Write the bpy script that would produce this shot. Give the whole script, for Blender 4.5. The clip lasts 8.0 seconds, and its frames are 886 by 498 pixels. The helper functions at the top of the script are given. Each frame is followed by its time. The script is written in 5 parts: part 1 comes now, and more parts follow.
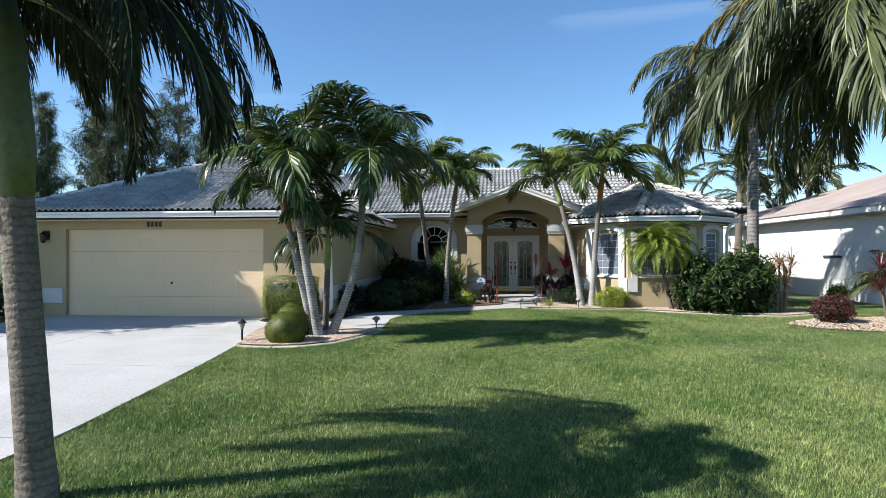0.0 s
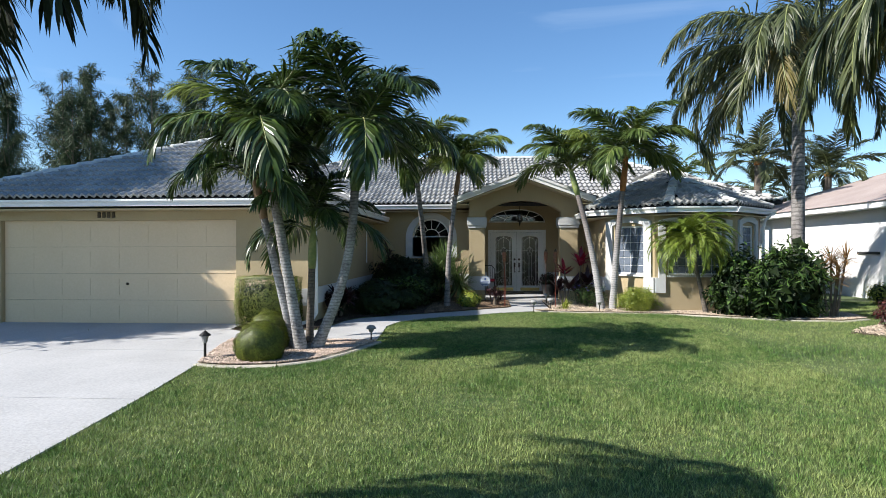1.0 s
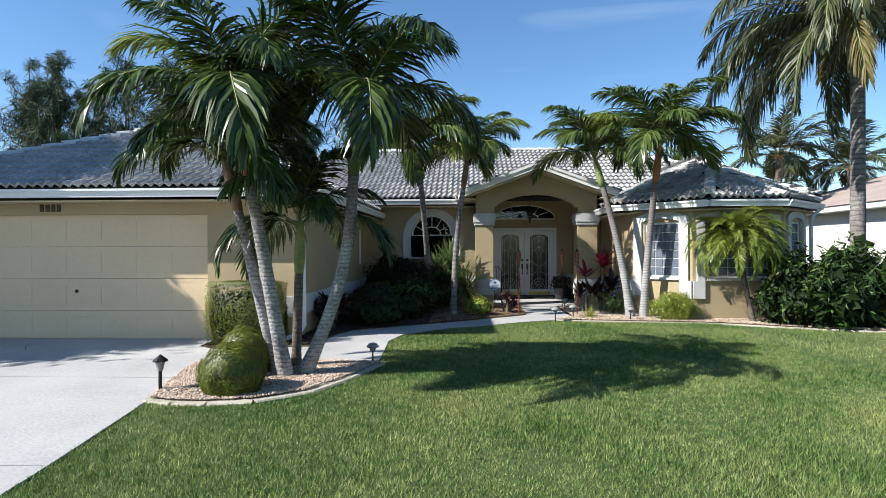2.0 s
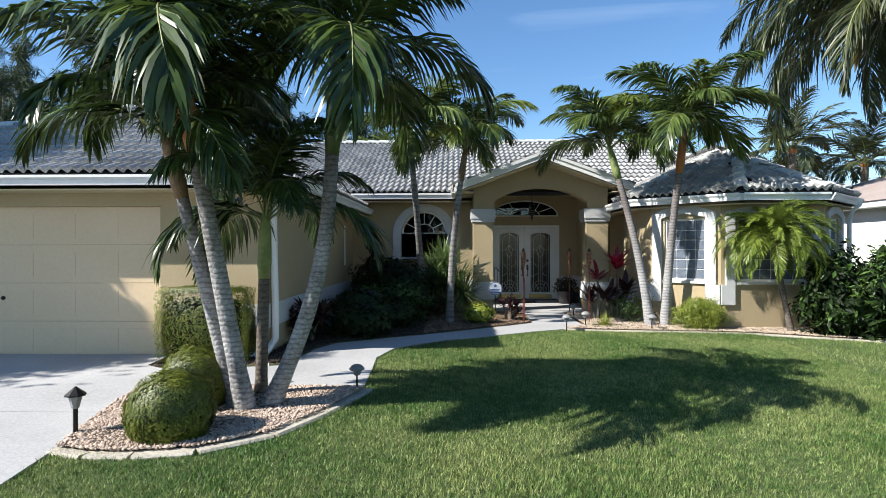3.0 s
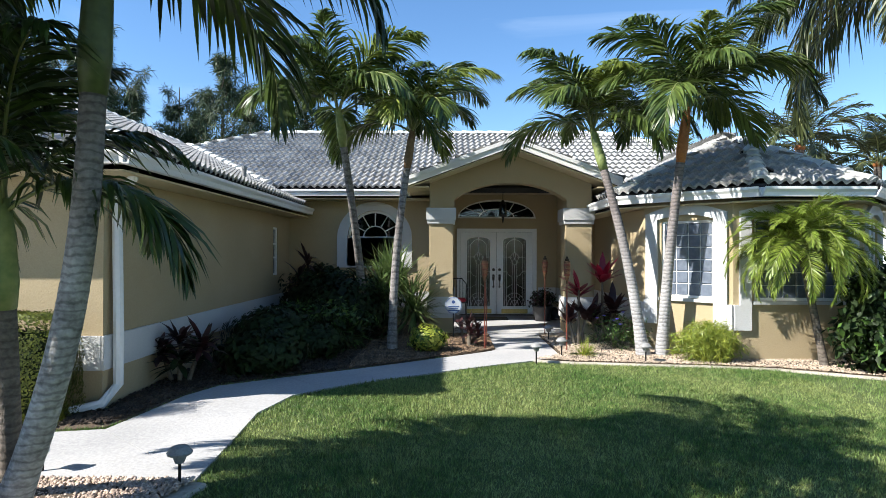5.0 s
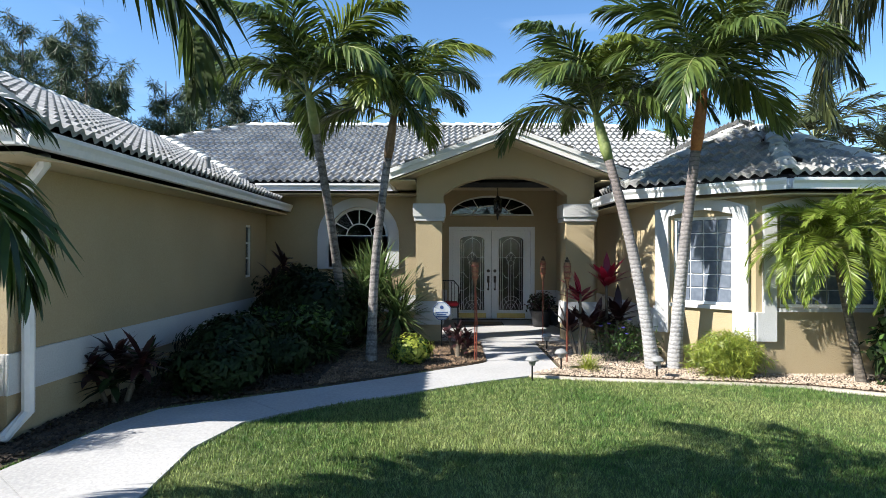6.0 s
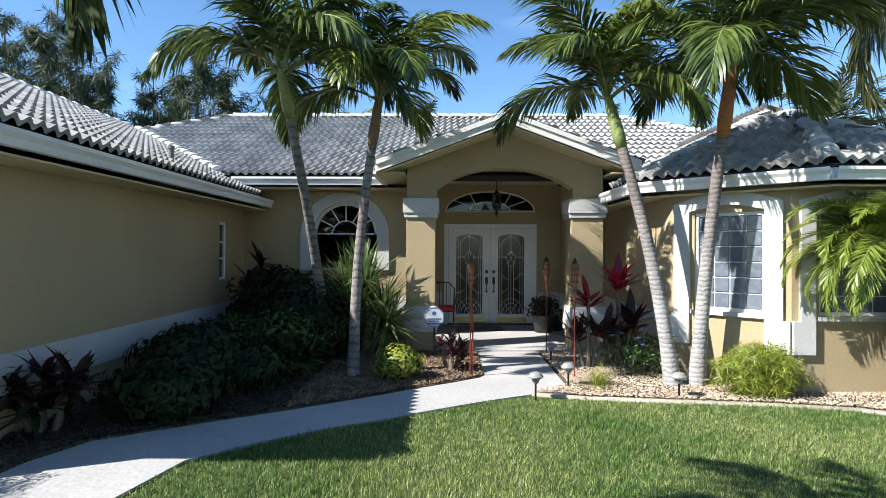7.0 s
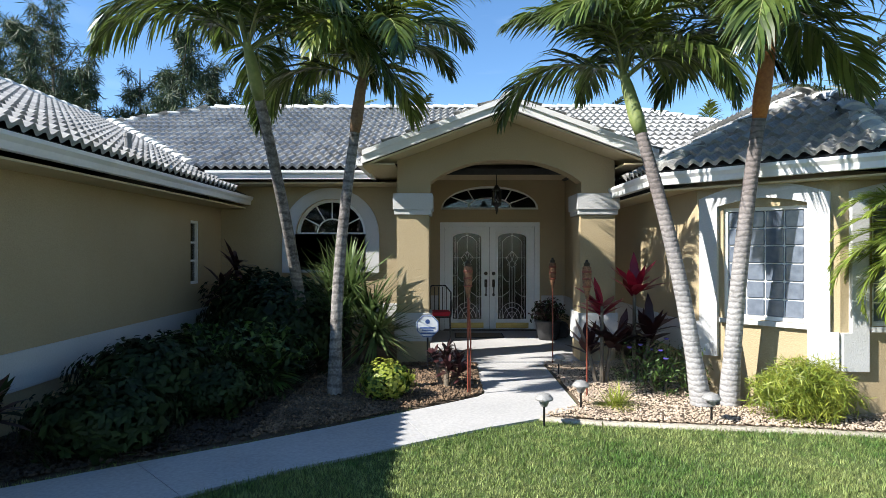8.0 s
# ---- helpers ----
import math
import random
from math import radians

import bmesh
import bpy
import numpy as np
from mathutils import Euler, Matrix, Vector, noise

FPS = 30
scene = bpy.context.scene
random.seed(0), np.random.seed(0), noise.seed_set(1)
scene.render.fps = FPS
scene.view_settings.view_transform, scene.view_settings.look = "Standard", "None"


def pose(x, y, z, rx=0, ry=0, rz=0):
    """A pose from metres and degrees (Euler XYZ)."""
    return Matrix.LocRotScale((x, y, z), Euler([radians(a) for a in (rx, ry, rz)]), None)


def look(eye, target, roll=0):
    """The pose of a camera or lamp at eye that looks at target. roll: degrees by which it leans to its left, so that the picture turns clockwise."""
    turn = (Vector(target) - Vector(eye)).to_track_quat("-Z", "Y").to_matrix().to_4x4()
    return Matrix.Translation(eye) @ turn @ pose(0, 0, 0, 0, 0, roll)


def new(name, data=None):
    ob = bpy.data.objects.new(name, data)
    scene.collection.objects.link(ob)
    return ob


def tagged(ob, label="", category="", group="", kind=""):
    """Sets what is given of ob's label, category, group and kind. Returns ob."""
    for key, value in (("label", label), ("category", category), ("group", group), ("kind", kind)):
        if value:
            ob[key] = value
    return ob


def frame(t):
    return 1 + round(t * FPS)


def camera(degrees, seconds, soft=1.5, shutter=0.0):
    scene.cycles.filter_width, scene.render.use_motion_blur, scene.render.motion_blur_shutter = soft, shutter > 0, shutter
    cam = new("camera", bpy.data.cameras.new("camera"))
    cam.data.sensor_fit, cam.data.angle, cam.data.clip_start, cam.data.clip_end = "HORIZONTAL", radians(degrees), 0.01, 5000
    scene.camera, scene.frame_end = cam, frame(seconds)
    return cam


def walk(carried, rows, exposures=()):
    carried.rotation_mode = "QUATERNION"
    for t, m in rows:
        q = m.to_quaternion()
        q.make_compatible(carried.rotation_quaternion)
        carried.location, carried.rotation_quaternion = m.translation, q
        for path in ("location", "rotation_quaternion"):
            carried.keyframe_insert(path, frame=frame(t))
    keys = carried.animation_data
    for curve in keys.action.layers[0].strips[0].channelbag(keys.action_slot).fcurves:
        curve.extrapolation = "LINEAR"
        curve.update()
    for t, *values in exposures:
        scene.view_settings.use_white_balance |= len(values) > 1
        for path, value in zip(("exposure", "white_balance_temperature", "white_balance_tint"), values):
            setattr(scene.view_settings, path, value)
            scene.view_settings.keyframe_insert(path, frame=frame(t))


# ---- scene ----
cam = camera(74.0, 8.0, soft=0.6)
PATH = [
    (0, (-0.559, -21.947, 1.626), (-0.745, -19.956, 1.637), -0.1),
    (0.5, (-0.816, -21.02, 1.611), (-0.984, -19.027, 1.617), -0.1),
    (1, (-1.128, -19.993, 1.609), (-1.265, -17.997, 1.608), -0.1),
    (1.5, (-1.438, -19.034, 1.603), (-1.55, -17.037, 1.603), -0.1),
    (3, (-1.897, -16.674, 1.602), (-1.947, -14.674, 1.599), -0.1),
    (3.5, (-1.749, -16.025, 1.545), (-1.78, -14.025, 1.556), 0.2),
    (4, (-1.495, -15.449, 1.572), (-1.522, -13.45, 1.589), 0.2),
    (4.5, (-1.323, -14.838, 1.629), (-1.348, -12.839, 1.645), 0.2),
    (5, (-1.18, -14.273, 1.65), (-1.197, -12.273, 1.663), 0.2),
    (6.5, (-0.915, -12.807, 1.674), (-0.934, -10.807, 1.683), 0.2),
    (7, (-0.88, -12.336, 1.693), (-0.898, -10.336, 1.697), 0.2),
    (7.5, (-0.867, -11.877, 1.725), (-0.882, -9.877, 1.722), -0.0),
    (8, (-0.828, -11.431, 1.705), (-0.842, -9.431, 1.708), 0.0),
]
walk(cam, [(t, look(eye, target, roll)) for t, eye, target, roll in PATH], exposures=[(0, 0.84), (1.5, 0.78), (3.5, 0.90), (5, 1.11), (8, 1.10)])

# ---- light ----
SUN = Vector((-1.12, -0.46, 1.0)).normalized()
world = bpy.data.worlds.new("sky_world")
scene.world = world
world.use_nodes = True
wn, wl = world.node_tree.nodes, world.node_tree.links
sky = wn.new("ShaderNodeTexSky")
sky.sky_type = "NISHITA"
sky.sun_disc = False
sky.sun_elevation = math.asin(SUN.z)
sky.sun_rotation = math.atan2(SUN.x, SUN.y)
sky.air_density, sky.dust_density, sky.ozone_density = 1.0, 0.1, 4.0
tint = wn.new("ShaderNodeHueSaturation")
tint.inputs["Saturation"].default_value = 1.12
wl.new(sky.outputs[0], tint.inputs["Color"])
# thin high cloud
wco, wno, wra, wmi = wn.new("ShaderNodeTexCoord"), wn.new("ShaderNodeTexNoise"), wn.new("ShaderNodeValToRGB"), wn.new("ShaderNodeMix")
wmap = wn.new("ShaderNodeMapping")
wmap.inputs["Scale"].default_value = (1.0, 1.0, 5.0)
wl.new(wco.outputs["Generated"], wmap.inputs["Vector"])
wl.new(wmap.outputs[0], wno.inputs["Vector"])
wno.inputs["Scale"].default_value, wno.inputs["Detail"].default_value, wno.inputs["Distortion"].default_value = 2.2, 7, 0.8
wl.new(wno.outputs["Fac"], wra.inputs["Fac"])
wra.color_ramp.elements[0].position, wra.color_ramp.elements[1].position = 0.55, 0.85
wra.color_ramp.elements[0].color, wra.color_ramp.elements[1].color = (0, 0, 0, 1), (0.16, 0.16, 0.16, 1)
wmi.data_type = "RGBA"
wl.new(wra.outputs["Color"], wmi.inputs[0])
wl.new(tint.outputs[0], wmi.inputs[6])
wmi.inputs[7].default_value = (7.5, 8.5, 9.5, 1)
wl.new(wmi.outputs[2], wn["Background"].inputs[0])
wn["Background"].inputs[1].default_value = 0.106
sun = new("sun", bpy.data.lights.new("sun", "SUN"))
sun.data.energy, sun.data.angle, sun.data.color = 5.3, radians(0.5), (1.0, 0.96, 0.90)
sun.matrix_world = look(SUN * 50, (0, 0, 0))


# ---- materials ----
def material(name, a, b=None, scale=3.0, fine=60.0, rough=0.7, bump=0.0, metal=0.0, spec=0.5, vary=0.0, island=False, coarse=0.5):
    """Two colours mixed by a broad noise and a fine one, with relief from the fine one."""
    m = bpy.data.materials.new(name)
    m.use_nodes = True
    n, l = m.node_tree.nodes, m.node_tree.links
    p = n["Principled BSDF"]
    p.inputs["Roughness"].default_value, p.inputs["Metallic"].default_value = rough, metal
    p.inputs["Specular IOR Level"].default_value = spec
    b = b or a
    co = n.new("ShaderNodeTexCoord")
    big, small = n.new("ShaderNodeTexNoise"), n.new("ShaderNodeTexNoise")
    big.inputs["Scale"].default_value, small.inputs["Scale"].default_value = scale, fine
    big.inputs["Detail"].default_value, small.inputs["Detail"].default_value = 4, 5
    for t in (big, small):
        l.new(co.outputs["Object"], t.inputs["Vector"])
    add = n.new("ShaderNodeMix")
    add.inputs["Factor"].default_value = coarse
    l.new(small.outputs["Fac"], add.inputs["A"])
    l.new(big.outputs["Fac"], add.inputs["B"])
    ramp = n.new("ShaderNodeValToRGB")
    ramp.color_ramp.elements[0].position, ramp.color_ramp.elements[1].position = 0.35, 0.65
    ramp.color_ramp.elements[0].color, ramp.color_ramp.elements[1].color = (*a, 1), (*b, 1)
    l.new(add.outputs["Result"], ramp.inputs["Fac"])
    out = ramp.outputs["Color"]
    if vary:
        hsv = n.new("ShaderNodeHueSaturation")
        ran = n.new("ShaderNodeNewGeometry") if island else n.new("ShaderNodeObjectInfo")
        sock = ran.outputs["Random Per Island"] if island else ran.outputs["Random"]
        mr = n.new("ShaderNodeMapRange")
        mr.inputs["To Min"].default_value, mr.inputs["To Max"].default_value = 1 - vary, 1 + vary
        l.new(sock, mr.inputs["Value"])
        l.new(mr.outputs["Result"], hsv.inputs["Value"])
        l.new(out, hsv.inputs["Color"])
        out = hsv.outputs["Color"]
    l.new(out, p.inputs["Base Color"])
    if bump:
        bp = n.new("ShaderNodeBump")
        bp.inputs["Strength"].default_value, bp.inputs["Distance"].default_value = bump, 0.02
        l.new(small.outputs["Fac"], bp.inputs["Height"])
        l.new(bp.outputs["Normal"], p.inputs["Normal"])
    return m


def leaf_material(name, a, b, rough=0.45, through_light=0.35, vary=0.35, spec=0.5):
    """A leaf: glossy on top, with light shining through it; each leaf has its own shade."""
    m = material(name, a, b, 1.5, 9.0, rough, vary=vary, island=True, spec=spec)
    n, l = m.node_tree.nodes, m.node_tree.links
    p = n["Principled BSDF"]
    tr, mix = n.new("ShaderNodeBsdfTranslucent"), n.new("ShaderNodeMixShader")
    l.new(p.inputs["Base Color"].links[0].from_socket, tr.inputs["Color"])
    mix.inputs[0].default_value = through_light
    l.new(p.outputs[0], mix.inputs[1])
    l.new(tr.outputs[0], mix.inputs[2])
    l.new(mix.outputs[0], n["Material Output"].inputs[0])
    return m


def glass_material(name, tint, rough=0.02):
    m = bpy.data.materials.new(name)
    m.use_nodes = True
    p = m.node_tree.nodes["Principled BSDF"]
    p.inputs["Base Color"].default_value = (*tint, 1)
    p.inputs["Roughness"].default_value, p.inputs["IOR"].default_value = rough, 1.5
    p.inputs["Transmission Weight"].default_value = 1.0
    return m


STUCCO = material("yellow_stucco", (0.36, 0.283, 0.165), (0.43, 0.348, 0.215), 0.8, 75, 0.85, 0.3)
TRIM = material("white_stucco_trim", (0.48, 0.485, 0.485), (0.58, 0.58, 0.57), 1.2, 60, 0.8, 0.25)
WHITE = material("white_paint", (0.76, 0.76, 0.74), (0.82, 0.82, 0.80), 2, 30, 0.45, 0.05)
GUTTER = material("white_aluminium", (0.70, 0.71, 0.71), (0.80, 0.80, 0.79), 1.5, 20, 0.4)
SOFFIT = material("cream_soffit", (0.50, 0.42, 0.27), (0.56, 0.475, 0.31), 2, 40, 0.8)
GARAGE = material("cream_garage_door", (0.62, 0.475, 0.30), (0.68, 0.53, 0.345), 1.0, 30, 0.5, 0.05)
TILE = material("grey_concrete_tile", (0.21, 0.21, 0.205), (0.48, 0.47, 0.44), 1.2, 22, 0.5, 0.25, vary=0.22)
CAPTILE = material("pale_ridge_tile", (0.44, 0.45, 0.43), (0.62, 0.62, 0.58), 2, 25, 0.6, 0.2, vary=0.12)
DECK = material("dark_roof_felt", (0.02, 0.022, 0.025), (0.04, 0.04, 0.045), 2, 30, 0.9)
CONCRETE = material("pale_concrete", (0.30, 0.30, 0.30), (0.44, 0.435, 0.43), 0.7, 35, 0.85, 0.2)
CURB = material("weathered_curb_concrete", (0.30, 0.27, 0.22), (0.52, 0.48, 0.40), 1.5, 30, 0.9, 0.3)
LAWN = material("lawn_soil_and_thatch", (0.036, 0.064, 0.015), (0.088, 0.115, 0.034), 0.7, 40, 0.95, 0.4)
GRASS = leaf_material("grass_blade", (0.082, 0.16, 0.036), (0.255, 0.30, 0.105), 0.5, 0.22, 0.65, 0.3)
for node in GRASS.node_tree.nodes:          # broad drier and greener patches
    if node.type == "VALTORGB":
        node.color_ramp.elements[0].position, node.color_ramp.elements[1].position = 0.40, 0.60
    elif node.type == "TEX_NOISE" and node.inputs["Scale"].default_value < 2:
        node.inputs["Scale"].default_value = 0.7
STONE = material("pale_river_pebbles", (0.34, 0.25, 0.19), (0.58, 0.47, 0.39), 6, 60, 0.85, 0.2, vary=0.35, island=True)
SHELL = material("tan_shell_gravel", (0.34, 0.26, 0.185), (0.56, 0.46, 0.36), 4, 50, 0.9, 0.2, vary=0.3, island=True)
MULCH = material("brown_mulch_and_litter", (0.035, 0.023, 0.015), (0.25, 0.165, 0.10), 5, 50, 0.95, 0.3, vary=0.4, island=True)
# Darker copy of the mulch that carries the bed's shade in its colour
SHADEMULCH = material("shade_darkened_mulch", (0.014, 0.010, 0.007), (0.07, 0.048, 0.032), 5, 50, 0.95, 0.3, vary=0.4, island=True)
BEDSOIL = material("bed_soil", (0.03, 0.021, 0.014), (0.12, 0.085, 0.055), 3, 60, 0.95, 0.5)
BARK = material("pale_ringed_palm_bark", (0.17, 0.16, 0.155), (0.50, 0.49, 0.48), 3.0, 30, 0.9, 0.6)
WHITEBARK = material("whitewashed_palm_bark", (0.25, 0.245, 0.245), (0.45, 0.44, 0.43), 2.5, 30, 0.9, 0.4)
DARKBARK = material("dark_palm_bark", (0.09, 0.075, 0.06), (0.20, 0.17, 0.14), 4, 40, 0.95, 0.6)


def ringed(m, period, dark):
    """Adds darker leaf-scar rings and relief to a palm's bark."""
    n, l = m.node_tree.nodes, m.node_tree.links
    p = n["Principled BSDF"]
    wave, co = n.new("ShaderNodeTexWave"), n.new("ShaderNodeTexCoord")
    wave.bands_direction = "Z"
    wave.inputs["Scale"].default_value = 0.314 / period
    wave.inputs["Distortion"].default_value, wave.inputs["Detail"].default_value, wave.inputs["Detail Scale"].default_value = 4.0, 4, 2.0
    l.new(co.outputs["Object"], wave.inputs["Vector"])
    ramp, mix = n.new("ShaderNodeValToRGB"), n.new("ShaderNodeMix")
    ramp.color_ramp.elements[0].position, ramp.color_ramp.elements[1].position = 0.05, 0.35
    ramp.color_ramp.elements[0].color, ramp.color_ramp.elements[1].color = (dark, dark, dark, 1), (1, 1, 1, 1)
    l.new(wave.outputs["Fac"], ramp.inputs["Fac"])
    mix.data_type, mix.blend_type = "RGBA", "MULTIPLY"
    mix.inputs[0].default_value = 1.0
    l.new(p.inputs["Base Color"].links[0].from_socket, mix.inputs[6])
    l.new(ramp.outputs["Color"], mix.inputs[7])
    l.new(mix.outputs[2], p.inputs["Base Color"])
    bp = n.new("ShaderNodeBump")
    bp.inputs["Strength"].default_value, bp.inputs["Distance"].default_value = 0.3, 0.01
    l.new(wave.outputs["Fac"], bp.inputs["Height"])
    l.new(p.inputs["Normal"].links[0].from_socket, bp.inputs["Normal"])
    l.new(bp.outputs["Normal"], p.inputs["Normal"])


def bare_top(m, z0, z1, tone):
    """Bark that is pale with whitewash and lichen low down and bare and browner above."""
    n, l = m.node_tree.nodes, m.node_tree.links
    p = n["Principled BSDF"]
    co, sep, mr, mix = n.new("ShaderNodeTexCoord"), n.new("ShaderNodeSeparateXYZ"), n.new("ShaderNodeMapRange"), n.new("ShaderNodeMix")
    l.new(co.outputs["Object"], sep.inputs[0])
    l.new(sep.outputs["Z"], mr.inputs["Value"])
    mr.inputs["From Min"].default_value, mr.inputs["From Max"].default_value = z0, z1
    mix.data_type, mix.blend_type = "RGBA", "MULTIPLY"
    l.new(mr.outputs["Result"], mix.inputs[0])
    l.new(p.inputs["Base Color"].links[0].from_socket, mix.inputs[6])
    mix.inputs[7].default_value = (*tone, 1)
    l.new(mix.outputs[2], p.inputs["Base Color"])


SHAFT_G = material("green_crownshaft", (0.14, 0.20, 0.06), (0.30, 0.33, 0.12), 2, 20, 0.5)
SHAFT_D = material("dark_green_crownshaft", (0.05, 0.075, 0.025), (0.11, 0.14, 0.05), 2, 20, 0.5)
SHAFT_B = material("brown_leaf_sheath", (0.13, 0.075, 0.04), (0.25, 0.16, 0.09), 4, 40, 0.7, 0.3)
SHAFT_O = material("orange_brown_leaf_sheath", (0.26, 0.085, 0.025), (0.46, 0.18, 0.05), 4, 40, 0.7, 0.3)
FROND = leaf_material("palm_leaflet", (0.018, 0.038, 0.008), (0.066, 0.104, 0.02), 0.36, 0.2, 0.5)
# Lighter copy of FROND; sunlight on the entry palms is in its colour
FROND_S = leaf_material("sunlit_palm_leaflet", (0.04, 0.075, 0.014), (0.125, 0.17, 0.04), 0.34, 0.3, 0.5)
FROND_Y = leaf_material("yellowing_palm_leaflet", (0.11, 0.16, 0.025), (0.22, 0.26, 0.05), 0.4)
FROND_D = leaf_material("grey_green_palm_leaflet", (0.035, 0.05, 0.018), (0.085, 0.10, 0.036), 0.45, 0.25)
FROND_P = leaf_material("bright_pygmy_date_leaflet", (0.12, 0.19, 0.025), (0.24, 0.30, 0.05), 0.4)
# Backlit shade of the driveway palm's crown, put into the leaf colour
FROND_K = leaf_material("backlit_palm_leaflet", (0.010, 0.016, 0.007), (0.03, 0.04, 0.016), 0.6, 0.12, 0.4, 0.2)
FROND_T = leaf_material("tan_dry_palm_leaflet", (0.11, 0.095, 0.028), (0.22, 0.18, 0.06), 0.5)
PALEBARK = material("grey_palm_bark", (0.085, 0.075, 0.07), (0.33, 0.31, 0.295), 3.5, 40, 0.95, 0.6)
ringed(BARK, 0.05, 0.64)
ringed(WHITEBARK, 0.055, 0.66)
ringed(DARKBARK, 0.06, 0.7)
ringed(PALEBARK, 0.10, 0.6)
bare_top(WHITEBARK, 0.8, 2.2, (0.50, 0.44, 0.42))
bare_top(BARK, 1.0, 2.3, (0.50, 0.46, 0.44))
RACHIS = material("leaf_stalk", (0.16, 0.20, 0.06), (0.26, 0.26, 0.10), 3, 20, 0.5)
BOX = leaf_material("clipped_hedge_leaf", (0.05, 0.078, 0.010), (0.20, 0.22, 0.03), 0.45, 0.25, 0.5)
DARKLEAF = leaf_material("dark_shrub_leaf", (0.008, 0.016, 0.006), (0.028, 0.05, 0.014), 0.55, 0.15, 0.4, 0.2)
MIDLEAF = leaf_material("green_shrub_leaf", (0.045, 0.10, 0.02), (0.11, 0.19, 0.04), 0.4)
LIMELEAF = leaf_material("yellow_green_leaf", (0.20, 0.26, 0.03), (0.38, 0.40, 0.07), 0.4)
REDLEAF = leaf_material("crimson_ti_leaf", (0.20, 0.006, 0.022), (0.42, 0.02, 0.06), 0.35)
MAROONLEAF = leaf_material("maroon_leaf", (0.05, 0.010, 0.010), (0.15, 0.03, 0.022), 0.45, 0.2)
PURPLELEAF = leaf_material("dark_purple_leaf", (0.022, 0.008, 0.011), (0.07, 0.022, 0.022), 0.45, 0.15)
RUSTLEAF = leaf_material("rusty_dracaena_leaf", (0.22, 0.13, 0.05), (0.40, 0.24, 0.11), 0.5)
SPIKELEAF = leaf_material("stiff_green_spike_leaf", (0.06, 0.115, 0.035), (0.21, 0.28, 0.10), 0.4)
BLUEFLOWER = material("blue_violet_petals", (0.10, 0.08, 0.45), (0.18, 0.14, 0.60), 5, 30, 0.6)
PINE = leaf_material("feathery_needle_clump", (0.022, 0.042, 0.018), (0.06, 0.09, 0.035), 0.6, 0.15)
WOODBARK = material("grey_brown_bark", (0.10, 0.08, 0.06), (0.20, 0.17, 0.13), 4, 30, 0.95, 0.5)
IRON = material("black_iron", (0.012, 0.012, 0.013), (0.03, 0.028, 0.026), 6, 50, 0.45, 0.1, 0.6)
BRONZE = material("dark_bronze_hardware", (0.03, 0.022, 0.016), (0.06, 0.045, 0.03), 6, 50, 0.35, 0.0, 0.8)
GREYMETAL = material("grey_plastic_lamp_head", (0.16, 0.16, 0.16), (0.30, 0.30, 0.29), 8, 60, 0.5)
BAMBOO = material("red_brown_bamboo_pole", (0.13, 0.022, 0.012), (0.25, 0.055, 0.025), 5, 40, 0.5)
WICKER = material("woven_bamboo_head", (0.05, 0.022, 0.010), (0.34, 0.16, 0.075), 30, 90, 0.7, 0.5)
CUSHION = material("red_cushion", (0.42, 0.015, 0.03), (0.52, 0.03, 0.05), 5, 80, 0.85, 0.2)
POT = material("dark_grey_pot", (0.012, 0.013, 0.015), (0.035, 0.035, 0.037), 5, 40, 0.5)
MAT = material("brown_door_mat", (0.14, 0.10, 0.06), (0.26, 0.21, 0.13), 14, 90, 0.95, 0.5)
BRASS = material("worn_brass_plate", (0.42, 0.30, 0.09), (0.55, 0.42, 0.16), 6, 60, 0.35, 0.05, 0.7)
SIGNWHITE = material("white_sign_face", (0.46, 0.50, 0.54), (0.54, 0.57, 0.60), 4, 20, 0.4)
SIGNBLUE = material("blue_sign_print", (0.03, 0.07, 0.22), (0.05, 0.10, 0.28), 4, 20, 0.4)
CAME = material("grey_lead_came", (0.62, 0.64, 0.65), (0.75, 0.76, 0.77), 8, 40, 0.4, 0.0, 0.1)
BLOCK = material("frosted_glass_block", (0.09, 0.11, 0.145), (0.17, 0.20, 0.25), 3.0, 14, 0.16, 0.15, spec=0.8)
GLASS = glass_material("dark_window_glass", (0.30, 0.36, 0.40))
LEADGLASS = glass_material("textured_door_glass", (0.11, 0.16, 0.16), 0.12)
LEADGLASS.node_tree.nodes["Principled BSDF"].inputs["IOR"].default_value = 1.45
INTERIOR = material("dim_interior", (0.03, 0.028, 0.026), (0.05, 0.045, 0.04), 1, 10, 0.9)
NBWALL = material("white_neighbour_stucco", (0.64, 0.64, 0.64), (0.72, 0.71, 0.70), 0.8, 40, 0.85, 0.3)
NBROOF = material("pinkish_brown_shingle", (0.24, 0.19, 0.17), (0.34, 0.28, 0.25), 1.0, 30, 0.9, 0.3, vary=0.1)
DARKGAP = material("dark_joint", (0.03, 0.03, 0.03), (0.05, 0.05, 0.05), 3, 30, 0.95)


# ---- mesh helpers ----
def part(name, bm, mat, parent, label=""):
    """One mesh object, from a bmesh or a mesh, under a thing or a part."""
    if isinstance(bm, bmesh.types.BMesh):
        me = bpy.data.meshes.new(name)
        bm.to_mesh(me)
        bm.free()
    else:
        me = bm
    if mat and not me.materials:
        me.materials.append(mat)
    ob = new(name, me)
    ob.parent = parent
    return tagged(ob, label)


def thing(name, at=(0, 0, 0), label="", category="", group="", kind=""):
    ob = new(name)
    ob.empty_display_size = 0.2
    ob.location = at
    return tagged(ob, label, category, group, kind)


